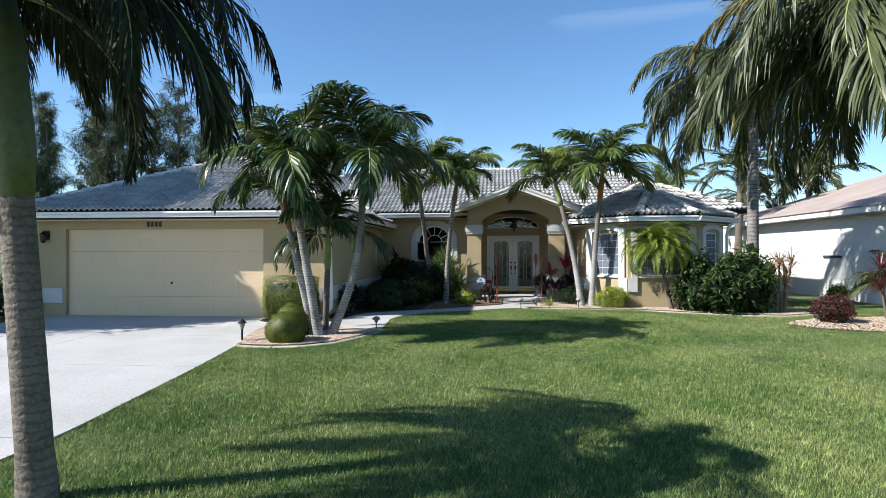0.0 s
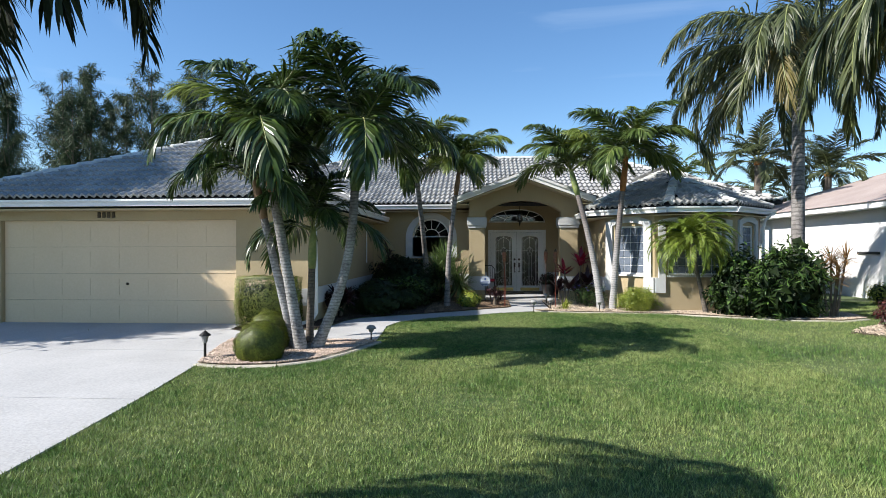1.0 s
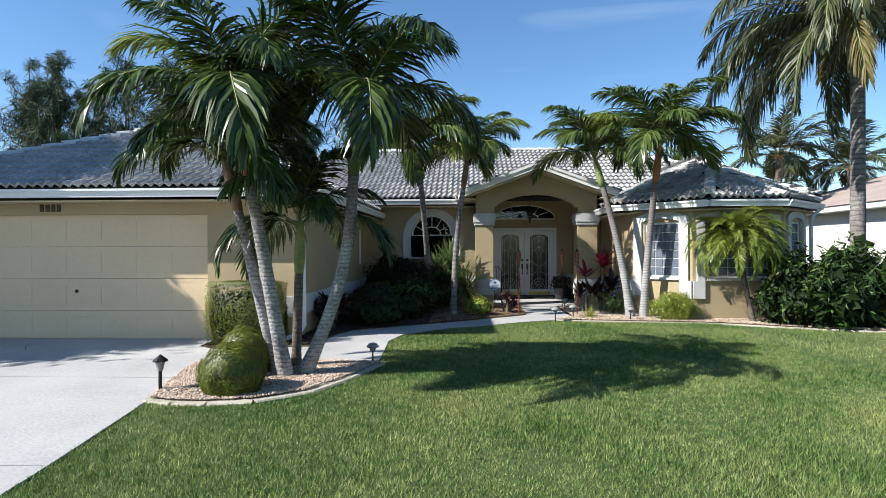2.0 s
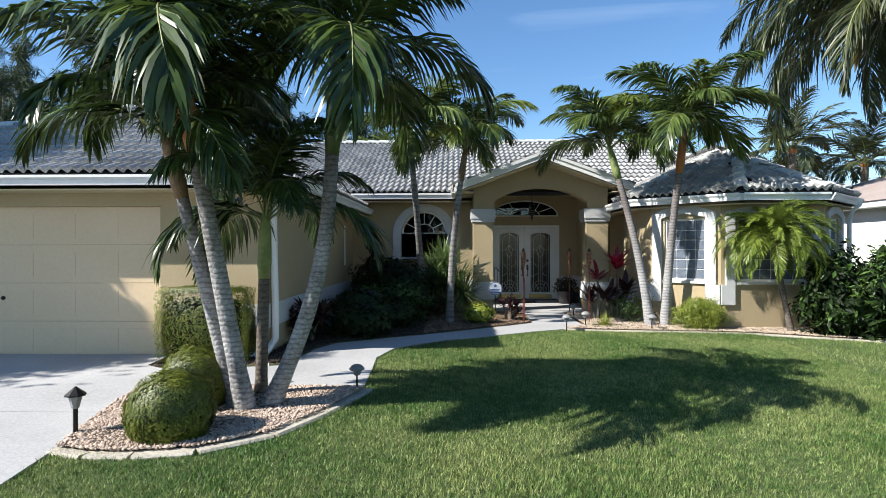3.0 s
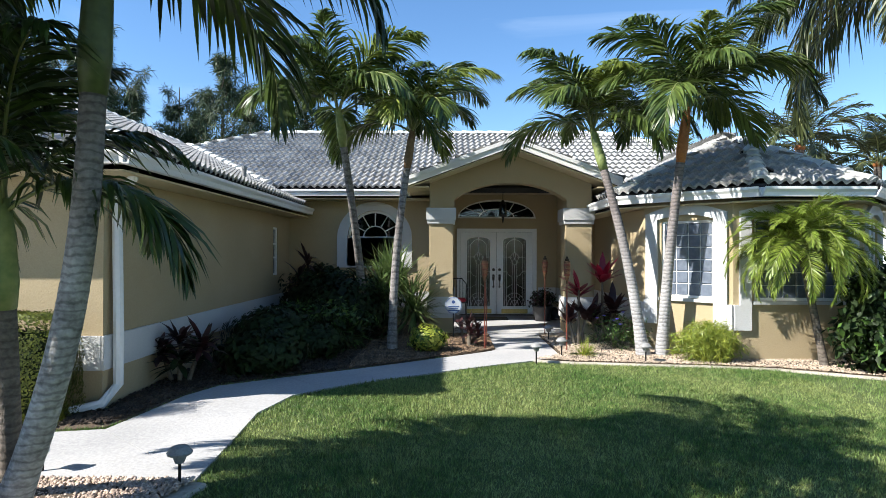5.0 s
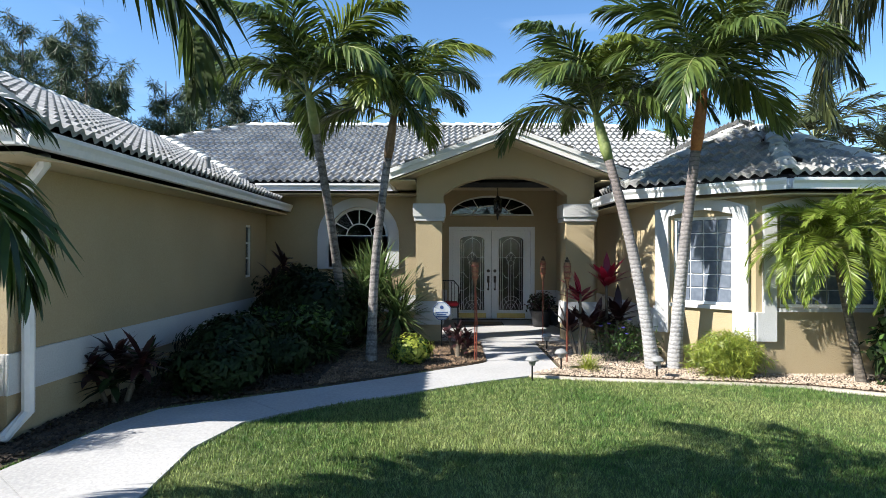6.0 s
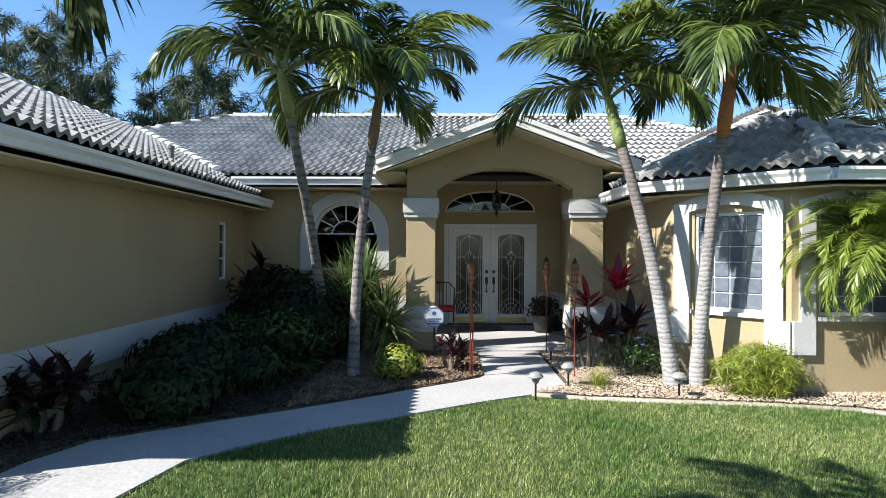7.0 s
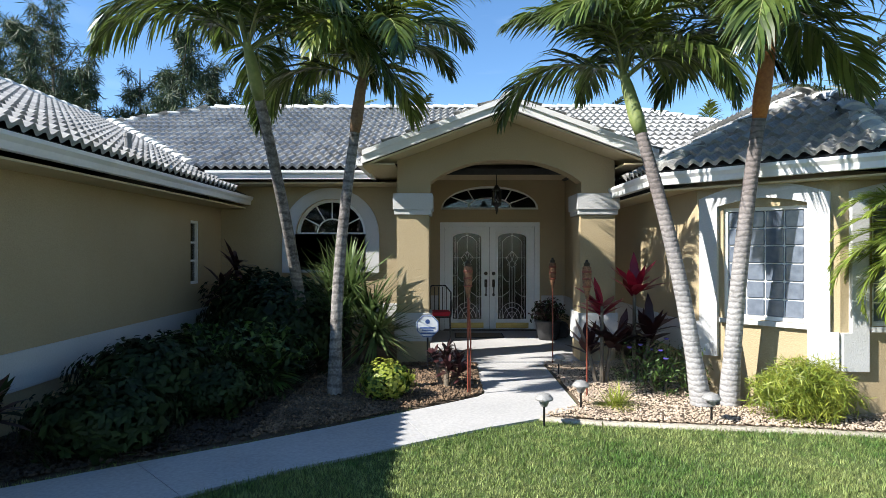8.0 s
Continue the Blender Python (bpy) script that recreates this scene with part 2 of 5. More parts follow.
def box(x0, x1, y0, y1, z0, z1, bevel=0.0, bm=None):
    bm = bm or bmesh.new()
    v = [bm.verts.new((x, y, z)) for z in (z0, z1) for y in (y0, y1) for x in (x0, x1)]
    made = [bm.faces.new([v[i] for i in f]) for f in ((0, 2, 3, 1), (4, 5, 7, 6), (0, 1, 5, 4), (2, 6, 7, 3), (0, 4, 6, 2), (1, 3, 7, 5))]
    if bevel:
        bmesh.ops.bevel(bm, geom=list({e for f in made for e in f.edges}), offset=bevel, segments=2, affect="EDGES")
    return bm


def slab(loops, origin, u, w, depth, bm=None):
    """A plate with holes: loops of (a, b) in the plane of u and w from origin, first the outline; depth is the way that it is thick."""
    bm = bm or bmesh.new()
    origin, u, w, depth = Vector(origin), Vector(u), Vector(w), Vector(depth)
    edges = []
    for loop in loops:
        vs = [bm.verts.new(origin + u * a + w * b) for a, b in loop]
        edges += [bm.edges.new((vs[i], vs[(i + 1) % len(vs)])) for i in range(len(vs))]
    faces = [g for g in bmesh.ops.triangle_fill(bm, edges=edges, use_beauty=True)["geom"] if isinstance(g, bmesh.types.BMFace)]
    moved = bmesh.ops.extrude_face_region(bm, geom=faces)["geom"]
    bmesh.ops.translate(bm, verts=[g for g in moved if isinstance(g, bmesh.types.BMVert)], vec=depth)
    bmesh.ops.recalc_face_normals(bm, faces=bm.faces)
    return bm


def rect(a0, a1, b0, b1):
    return [(a0, b0), (a1, b0), (a1, b1), (a0, b1)]


def arch(a0, a1, b0, spring, top, n=16):
    """An upright opening with an elliptical head."""
    c, r = (a0 + a1) / 2, (a1 - a0) / 2
    return [(a0, b0), (a1, b0)] + [(c + r * math.cos(math.pi * i / n), spring + (top - spring) * math.sin(math.pi * i / n)) for i in range(n + 1)]


def raw(name, verts, faces):
    me = bpy.data.meshes.new(name)
    me.from_pydata([tuple(v) for v in verts], [], [tuple(f) for f in faces])
    me.update()
    return me


def arrays(name, verts, tris):
    """A mesh from numpy arrays of points and triangles."""
    me = bpy.data.meshes.new(name)
    me.vertices.add(len(verts))
    me.vertices.foreach_set("co", np.asarray(verts, np.float32).ravel())
    me.loops.add(3 * len(tris))
    me.loops.foreach_set("vertex_index", np.asarray(tris, np.int32).ravel())
    me.polygons.add(len(tris))
    me.polygons.foreach_set("loop_start", np.arange(0, 3 * len(tris), 3, dtype=np.int32))
    me.update(calc_edges=True)
    return me


def tube(points, radii, n=10, cap=True):
    """A round bar along points with a radius at each."""
    pts = [Vector(p) for p in points]
    verts, faces = [], []
    for i, p in enumerate(pts):
        d = (pts[min(i + 1, len(pts) - 1)] - pts[max(i - 1, 0)]).normalized()
        side = d.cross(Vector((0, 1, 0)) if abs(d.y) < 0.9 else Vector((1, 0, 0))).normalized()
        up = side.cross(d)
        r = radii[i] if isinstance(radii, (list, tuple)) else radii
        verts += [p + side * r * math.cos(2 * math.pi * k / n) + up * r * math.sin(2 * math.pi * k / n) for k in range(n)]
    for i in range(len(pts) - 1):
        faces += [(i * n + k, i * n + (k + 1) % n, (i + 1) * n + (k + 1) % n, (i + 1) * n + k) for k in range(n)]
    if cap:
        faces += [tuple(range(n - 1, -1, -1)), tuple(range((len(pts) - 1) * n, len(pts) * n))]
    return raw("tube", verts, faces)


def lathe(profile, n=16):
    """A turned body from (radius, height) pairs."""
    verts = [(r * math.cos(2 * math.pi * k / n), r * math.sin(2 * math.pi * k / n), z) for r, z in profile for k in range(n)]
    faces = [(i * n + k, i * n + (k + 1) % n, (i + 1) * n + (k + 1) % n, (i + 1) * n + k) for i in range(len(profile) - 1) for k in range(n)]
    faces += [tuple(range(n - 1, -1, -1)), tuple(range((len(profile) - 1) * n, len(profile) * n))]
    return raw("turned", verts, faces)


def smooth(ob):
    ob.data.shade_smooth()
    return ob


def joined(pieces):
    """One mesh from several."""
    bm = bmesh.new()
    for me in pieces:
        bm.from_mesh(me)
    me = bpy.data.meshes.new("joined")
    bm.to_mesh(me)
    bm.free()
    return me


def rise(y):
    """The ground's height: the lawn lifts gently towards the house."""
    s = min(max((y + 12.0) / 5.0, 0.0), 1.0)
    return 0.10 * s * s * (3 - 2 * s)


def inside(px, py, poly):
    """Which of the points lie in the polygon."""
    hit = np.zeros(len(px), bool)
    for (x0, y0), (x1, y1) in zip(poly, poly[1:] + poly[:1]):
        if y0 != y1:
            hit ^= ((y0 > py) != (y1 > py)) & (px < (x1 - x0) * (py - y0) / (y1 - y0) + x0)
    return hit


# ---- plan of the ground ----
DRIVE = [(-11.6, -40), (-4.3, -40), (-4.42, -17.0), (-4.6, -15.5), (-4.8, -13.9), (-5.05, -12.3), (-5.3, -11.0), (-5.45, -10.2), (-5.45, -9.2), (-5.95, -9.15), (-5.95, -8.42), (-11.6, -8.42)]
PATH_NEAR = [(-5.42, -10.15), (-4.2, -10.12), (-2.95, -10.15), (-2.98, -9.3), (-3.02, -8.6), (-2.85, -7.95), (-2.55, -7.64), (-1.98, -7.2), (-1.5, -6.88), (-0.98, -6.52), (-0.48, -6.19), (0.06, -5.89), (0.5, -5.5)]
PATH_FAR = [(-5.42, -9.22), (-4.7, -9.2), (-4.2, -9.1), (-4.1, -8.6), (-4.0, -8.0), (-3.8, -7.54), (-3.14, -7.07), (-2.47, -6.62), (-1.78, -6.1), (-1.3, -5.72), (-0.83, -5.36), (-0.5, -5.08), (-0.42, -4.95)]
ISLAND = [(-5.42, -10.2), (-5.36, -10.8), (-5.2, -11.6), (-5.08, -12.1), (-4.75, -12.2), (-4.4, -12.2), (-3.96, -12.1), (-3.5, -11.7), (-3.22, -11.1), (-3.05, -10.6), (-2.92, -10.2)]
BED_LEFT = [(-5.9, -9.1), (-5.45, -9.15), (-4.72, -9.12), (-4.24, -9.02), (-4.13, -8.6), (-4.04, -8.0), (-3.83, -7.5), (-3.16, -7.03), (-2.49, -6.58), (-1.8, -6.06), (-1.32, -5.68), (-0.85, -5.32), (-0.52, -5.04), (-0.44, -4.93), (-0.43, -3.22), (-1.06, -3.22), (-1.06, -3.3), (-1.5, -3.3), (-1.5, -1.72), (-4.56, -1.72), (-4.56, -8.52), (-5.9, -8.52)]
BED_RIGHT = [(0.53, -3.22), (0.53, -5.46), (0.05, -5.86), (0.6, -6.02), (1.6, -6.15), (2.4, -6.25), (3.2, -6.42), (4.2, -6.95), (5.3, -7.4), (6.2, -7.5), (6.9, -7.1), (7.1, -6.0), (5.72, -4.88), (4.75, -5.85), (2.9, -5.85), (1.93, -4.88), (1.93, -1.72), (1.5, -1.72), (1.5, -3.22)]
BED_NEXT = [(5.5, -8.9), (6.0, -8.4), (6.7, -8.0), (8.0, -7.7), (9.6, -7.6), (9.8, -9.6), (8.5, -10.0), (7.0, -9.9), (5.9, -9.5)]
CURB_RIGHT = [(0.05, -5.86), (0.6, -6.02), (1.6, -6.15), (2.4, -6.25), (3.2, -6.42), (4.2, -6.95), (5.3, -7.4), (6.2, -7.5), (6.9, -7.1)]
CURB_ISLAND = [(-5.08, -12.1), (-4.75, -12.2), (-4.4, -12.2), (-3.96, -12.1), (-3.5, -11.7), (-3.22, -11.1), (-3.05, -10.6), (-2.92, -10.2)]

# the ground: one sheet to the horizon, fine near the house
gx = [-600, -200, -80, -40, -24] + [-16 + 0.8 * i for i in range(41)] + [24, 40, 80, 200, 600]
gy = [-600, -200, -80, -45, -30] + [-24 + 0.5 * i for i in range(60)] + [10, 20, 40, 90, 250, 900]
gv = [(x, y, rise(y)) for y in gy for x in gx]
gf = [(j * len(gx) + i, j * len(gx) + i + 1, (j + 1) * len(gx) + i + 1, (j + 1) * len(gx) + i) for j in range(len(gy) - 1) for i in range(len(gx) - 1)]
ground = part("ground", raw("ground", gv, gf), LAWN, None)
tagged(ground, "green mown lawn in sun and palm shade", "lawn", kind="structure")


def sheet(name, poly, lift, mat, label, category, dome=0.0, kind="structure"):
    """A bed or paving that follows the ground, with sunk sides."""
    bm = bmesh.new()
    vs = [bm.verts.new((x, y, 0)) for x, y in poly]
    es = [bm.edges.new((vs[i], vs[(i + 1) % len(vs)])) for i in range(len(vs))]
    bmesh.ops.triangle_fill(bm, edges=es, use_beauty=True)
    bmesh.ops.subdivide_edges(bm, edges=[e for e in bm.edges if not e.is_boundary], cuts=3, use_grid_fill=True)
    bmesh.ops.triangulate(bm, faces=bm.faces)
    for v in bm.verts:
        v.co.z = rise(v.co.y) + lift + (0 if v.is_boundary else dome)
    rim = [e for e in bm.edges if e.is_boundary]
    ext = bmesh.ops.extrude_edge_only(bm, edges=rim)["geom"]
    bmesh.ops.translate(bm, verts=[g for g in ext if isinstance(g, bmesh.types.BMVert)], vec=(0, 0, -0.08 - lift))
    bmesh.ops.recalc_face_normals(bm, faces=bm.faces)
    ob = part(name, bm, mat, None)
    return tagged(ob, label, category, kind=kind)


# driveway slabs with joints
driveway = thing("driveway", (0, 0, 0), "pale broom-finished concrete driveway with sawn joints", "driveway", kind="structure")
ys = [-40, -30, -24, -20.4, -17.2, -14.0, -11.1, -8.42]


def drive_right(y):
    pts = sorted((p[1], p[0]) for p in DRIVE[1:11])
    return float(np.interp(y, [p[0] for p in pts], [p[1] for p in pts]))


for y0, y1 in zip(ys, ys[1:]):
    for a, b in ((0.0, 0.5), (0.5, 1.0)):
        n = 8
        row = [y0 + 0.008 + (y1 - y0 - 0.016) * k / n for k in range(n + 1)]
        left = [(-11.6 + a * (drive_right(y) + 11.6) + (0.006 if a else 0), y) for y in row]
        right = [(-11.6 + b * (drive_right(y) + 11.6) - (0.006 if b < 1 else 0), y) for y in row]
        v = [(x, y, rise(y) + 0.02) for x, y in left] + [(x, y, rise(y) + 0.02) for x, y in right]
        m1 = n + 1
        f = [(k, m1 + k, m1 + k + 1, k + 1) for k in range(n)]
        low = len(v)
        v += [(x, y, rise(y) - 0.08) for x, y, _ in v]
        ring = list(range(m1)) + list(range(2 * m1 - 1, m1 - 1, -1))
        f += [(ring[i], ring[(i + 1) % len(ring)], ring[(i + 1) % len(ring)] + low, ring[i] + low) for i in range(len(ring))]
        part("slab", raw("slab", v, f), CONCRETE, driveway)

# the curved front path, in slabs
front_path = thing("front_path", (0, 0, 0), "curved pale concrete front path with joints", "path", kind="structure")


def path_slab(a, b, c, d):
    """a and b on the near edge, d and c across."""
    v = [(x, y, rise(y) + 0.022) for x, y in (a, b, c, d)]
    v += [(x, y, rise(y) - 0.06) for x, y in (a, b, c, d)]
    f = [(0, 1, 2, 3)] + [(i, i + 4, (i + 1) % 4 + 4, (i + 1) % 4) for i in range(4)]
    bm = bmesh.new()
    vs = [bm.verts.new(p) for p in v]
    for q in f:
        bm.faces.new([vs[i] for i in q])
    bmesh.ops.recalc_face_normals(bm, faces=bm.faces)
    part("slab", bm, CONCRETE, front_path)


for i in range(len(PATH_NEAR) - 1):
    a, b, c, d = (Vector(p) for p in (PATH_NEAR[i], PATH_NEAR[i + 1], PATH_FAR[i + 1], PATH_FAR[i]))
    g = 0.006 if i in (1, 5, 8) else 0.0
    s = (b - a).normalized() * g
    path_slab(a, b - s, c - s, d)
path_slab((-0.42, -4.95), (0.5, -5.5), (0.5, -4.28), (-0.42, -4.28))
path_slab((-0.42, -4.27), (0.5, -4.27), (0.5, -3.2), (-0.42, -3.2))

porch = thing("porch_floor", (0, 0, 0), "pale concrete porch slab before the front doors", "porch", kind="structure")
part("slab", slab([[(-1.46, 0.1), (1.46, 0.1), (1.46, -3.2), (-1.06, -3.2), (-1.06, -3.0), (-1.46, -3.0)]], (0, 0, 0.0), (1, 0, 0), (0, 1, 0), (0, 0, 0.145)), CONCRETE, porch)

sheet("planting_bed", ISLAND, 0.02, BEDSOIL, "island bed of pale pebbles round the leaning palms", "flower bed", 0.04)
sheet("planting_bed", BED_LEFT, 0.015, BEDSOIL, "shaded mulch bed between the path and house", "flower bed", 0.03)
sheet("planting_bed", BED_RIGHT, 0.015, BEDSOIL, "sunny tan gravel bed before the bay windows", "flower bed", 0.04)
sheet("planting_bed", BED_NEXT, 0.015, BEDSOIL, "pale gravel bed beside the neighbouring lawn", "flower bed", 0.03)


def curbing(name, line, label, half=0.065):
    """Concrete edging laid in short lengths."""
    top = thing(name, (0, 0, 0), label, "curb", kind="structure")
    pts = [Vector((*p, 0)) for p in line]
    for a, b in zip(pts, pts[1:]):
        n = max(1, round((b - a).length / 0.6))
        for k in range(n):
            p, q = a.lerp(b, k / n), a.lerp(b, (k + 1) / n)
            d = (q - p).normalized()
            s = Vector((d.y, -d.x, 0)) * 0.07
            p, q = p + d * 0.004, q - d * 0.004
            bm = slab([[(-half, -0.05), (half, -0.05), (half, 0.012), (half - 0.02, 0.03), (0.02 - half, 0.027), (-half, 0.01)]], (p.x, p.y, rise(p.y)), s.normalized(), (0, 0, 1), q - p + Vector((0, 0, rise(q.y) - rise(p.y))))
            part("curb_length", bm, CURB, top)


curbing("lawn_curb", CURB_ISLAND, "weathered concrete edging round the island bed", 0.10)
curbing("lawn_curb", CURB_RIGHT, "weathered concrete edging along the front bed")

# ---- the house ----
house = thing("house", (0, 0, 0), "one-storey yellow stucco house with white trim and grey tiled hip roofs", "house")
UP = (0, 0, 1)
X, Y = (1, 0, 0), (0, 1, 0)
GF, GS, GL = -8.5, -4.58, -12.0          # garage: front, side by the path, far side
MF = -1.7                                # main front wall
A1, B1, B2, A2 = (1.95, -4.88), (2.9, -5.83), (4.75, -5.83), (5.7, -4.88)   # bay corners
LOW, HIGH = 2.45, 2.86                   # wall tops


def wall(loops, origin, u, inward, label=""):
    return part("wall", slab(loops, origin, u, UP, Vector(inward) * 0.2), STUCCO, house, label)


wall([[(GL, 0), (-11.07, 0), (-11.07, 2.2), (-6.08, 2.2), (-6.08, 0), (GS, 0), (GS, LOW), (GL, LOW)]], (0, GF, 0), X, Y)
wall([rect(GF + 0.2, MF, 0, LOW), rect(-2.86, -2.56, 1.2, 2.14)], (GS, 0, 0), Y, (-1, 0, 0))
wall([rect(GF + 0.2, 6.8, 0, LOW)], (GL, 0, 0), Y, X)
wall([rect(GS - 0.2, -1.46, 0, HIGH), arch(-3.33, -2.17, 1.36, 1.97, 2.55)], (0, MF, 0), X, Y)
wall([rect(1.46, 1.95, 0, HIGH)], (0, MF, 0), X, Y)
wall([rect(MF + 0.2, 0.0, 0, 3.2)], (-1.46, 0, 0), Y, (-1, 0, 0))
wall([rect(MF + 0.2, 0.0, 0, 3.2)], (1.46, 0, 0), Y, X)
wall([rect(-1.66, 1.66, 0, 3.2), rect(-0.965, 0.965, 0.14, 2.24), arch(-0.95, 0.95, 2.49, 2.5, 2.95)], (0, 0.002, 0), X, Y)
wall([rect(A1[1], MF, 0, LOW)], (A1[0], 0, 0), Y, X)
R2 = math.sqrt(0.5)
wall([rect(0, 0.95 / R2, 0, LOW), rect(0.28, 1.07, 0.98, 2.15)], (*A1, 0), (R2, -R2, 0), (R2, R2, 0))
wall([rect(B1[0], B2[0], 0, LOW), rect(3.2, 4.45, 0.98, 2.15)], (0, B1[1], 0), X, Y)
wall([rect(0, 0.95 / R2, 0, LOW), rect(0.3, 1.0, 0.98, 2.15)], (*B2, 0), (R2, R2, 0), (-R2, R2, 0))
wall([rect(A2[1], 6.8, 0, LOW)], (A2[0], 0, 0), Y, (-1, 0, 0))
wall([rect(GL + 0.2, A2[0] - 0.2, 0, LOW)], (0, 6.6, 0), X, Y)
# a closed, unseen shell indoors, coloured dark for the dimness behind the glass
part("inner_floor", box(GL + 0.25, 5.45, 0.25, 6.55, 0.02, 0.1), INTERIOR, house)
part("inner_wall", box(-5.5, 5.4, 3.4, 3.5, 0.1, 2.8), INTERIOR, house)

# white band round the walls
BZ0, BZ1 = 0.48, 0.82
part("wall_band", box(GS, GS + 0.03, GF - 0.03, MF, BZ0, BZ1, 0.006), TRIM, house)
part("wall_band", box(-6.0, GS - 0.002, GF - 0.03, GF, BZ0, BZ1, 0.006), TRIM, house)
part("wall_band", box(GL - 0.03, -11.14, GF - 0.03, GF, 0.40, 0.76, 0.006), TRIM, house)
part("wall_band", box(GS + 0.032, -1.5, MF - 0.03, MF, BZ0, BZ1, 0.006), TRIM, house)
part("wall_band", box(1.46 - 0.03, 1.46, MF + 0.03, -0.03, BZ0, BZ1, 0.006), TRIM, house)
part("wall_band", box(1.0, 1.43, -0.03, 0.0, BZ0, BZ1, 0.006), TRIM, house)
part("wall_band", box(-1.43, -1.0, -0.03, 0.0, BZ0, BZ1, 0.006), TRIM, house)
part("wall_band", box(A1[0] - 0.03, A1[0], A1[1], MF - 0.04, BZ0 + 0.04, BZ1 + 0.06, 0.006), TRIM, house)


def bay_surround(origin, u, out, a0, a1, wide, left_foot, right_foot):
    """White raised stucco round a window: two bands and a shallow arch, with a foot at the corner."""
    top, sh = 2.40, 2.26
    n = 12
    head = [(a1 + wide + (a0 - a1 - 2 * wide) * i / n, sh + (top - sh) * math.sin(math.pi * i / n)) for i in range(n + 1)]
    inner = [(a0 + (a1 - a0) * i / n, 2.17 + 0.07 * math.sin(math.pi * i / n)) for i in range(n + 1)]
    loop = [(a1, 0.56), (a1 + right_foot, 0.56), (a1 + right_foot, 0.92), (a1 + wide, 0.92)] if right_foot else [(a1, 0.56), (a1 + wide, 0.56)]
    loop += head
    loop += [(a0 - wide, 0.92), (a0 - left_foot, 0.92), (a0 - left_foot, 0.56), (a0, 0.56)] if left_foot else [(a0 - wide, 0.56), (a0, 0.56)]
    loop += inner
    return part("window_surround", slab([loop], origin, u, UP, Vector(out) * 0.05), TRIM, house, "raised white stucco window surround")


bay_surround((*A1, 0), (R2, -R2, 0), (-R2, -R2, 0), 0.23, 1.08, 0.19, 0.22, 0.26)
bay_surround((0, B1[1], 0), X, (0, -1, 0), 3.14, 4.5, 0.16, 0.24, 0.24)
bay_surround((*B2, 0), (R2, R2, 0), (R2, -R2, 0), 0.27, 1.03, 0.16, 0.26, 0.0)


def block_window(origin, u, inward, a0, a1, z0, z1, nx, nz):
    """A window of square frosted panes in a white frame, set back in the wall."""
    top = part("block_window", slab([rect(a0, a1, z0, z1), rect(a0 + 0.035, a1 - 0.035, z0 + 0.035, z1 - 0.035)], Vector(origin) + Vector(inward) * 0.03, u, UP, Vector(inward) * 0.08), WHITE, house, "window of square frosted panes in a white frame")
    w, h = (a1 - a0 - 0.07) / nx, (z1 - z0 - 0.07) / nz
    for i in range(nx):
        for k in range(nz):
            a, b = a0 + 0.035 + i * w, z0 + 0.035 + k * h
            bm = slab([rect(a + 0.006, a + w - 0.006, b + 0.006, b + h - 0.006)], Vector(origin) + Vector(inward) * 0.045, u, UP, Vector(inward) * 0.04)
            bmesh.ops.bevel(bm, geom=list(bm.edges), offset=0.008, segments=1, affect="EDGES")
            part("pane", bm, BLOCK, top)
    part("pane_joint", slab([rect(a0 + 0.035, a1 - 0.035, z0 + 0.035, z1 - 0.035)], Vector(origin) + Vector(inward) * 0.06, u, UP, Vector(inward) * 0.03), WHITE, top)
    part("window_sill", slab([rect(a0 - 0.03, a1 + 0.03, z0 - 0.05, z0 - 0.004)], Vector(origin) - Vector(inward) * 0.05, u, UP, Vector(inward) * 0.12), TRIM, top)


block_window((*A1, 0), (R2, -R2, 0), (R2, R2, 0), 0.28, 1.07, 0.98, 2.15, 4, 6)
block_window((0, B1[1], 0), X, Y, 3.2, 4.45, 0.98, 2.15, 6, 6)
block_window((*B2, 0), (R2, R2, 0), (-R2, R2, 0), 0.3, 1.0, 0.98, 2.15, 4, 6)

# arched window of the main wall
arch_window = part("arch_window", slab([arch(-3.33, -2.17, 1.36, 1.97, 2.55), arch(-3.28, -2.22, 1.41, 1.97, 2.50)], (0, MF + 0.06, 0), X, UP, (0, 0.07, 0)), WHITE, house, "white arched window with glazing bars")
part("window_surround", slab([arch(-3.55, -1.95, 1.33, 1.95, 2.73), arch(-3.33, -2.17, 1.329, 1.97, 2.55)], (0, MF, 0), X, UP, (0, -0.05, 0)), TRIM, house, "raised white arched window surround")
part("window_sill", box(-3.36, -2.14, MF - 0.07, MF + 0.05, 1.33, 1.365, 0.006), TRIM, arch_window)
part("pane", slab([arch(-3.285, -2.215, 1.405, 1.97, 2.505)], (0, MF + 0.09, 0), X, UP, (0, 0.006, 0)), GLASS, arch_window).visible_shadow = False
bars = [box(-3.28, -2.22, MF + 0.07, MF + 0.11, 1.945, 1.995), box(-3.28, -2.22, MF + 0.07, MF + 0.11, 1.675, 1.70)]
for x in (-2.99, -2.75, -2.51):
    bars.append(box(x - 0.011, x + 0.011, MF + 0.07, MF + 0.11, 1.41, 1.95))
for bm in bars:
    part("glazing_bar", bm, WHITE, arch_window)
for ang in (30, 60, 90, 120, 150):
    c, s = math.cos(radians(ang)), math.sin(radians(ang))
    part("glazing_bar", tube([(-2.75 + 0.24 * c, MF + 0.09, 1.99 + 0.23 * s), (-2.75 + 0.53 * c, MF + 0.09, 1.97 + 0.53 * s)], 0.012, 6), WHITE, arch_window)
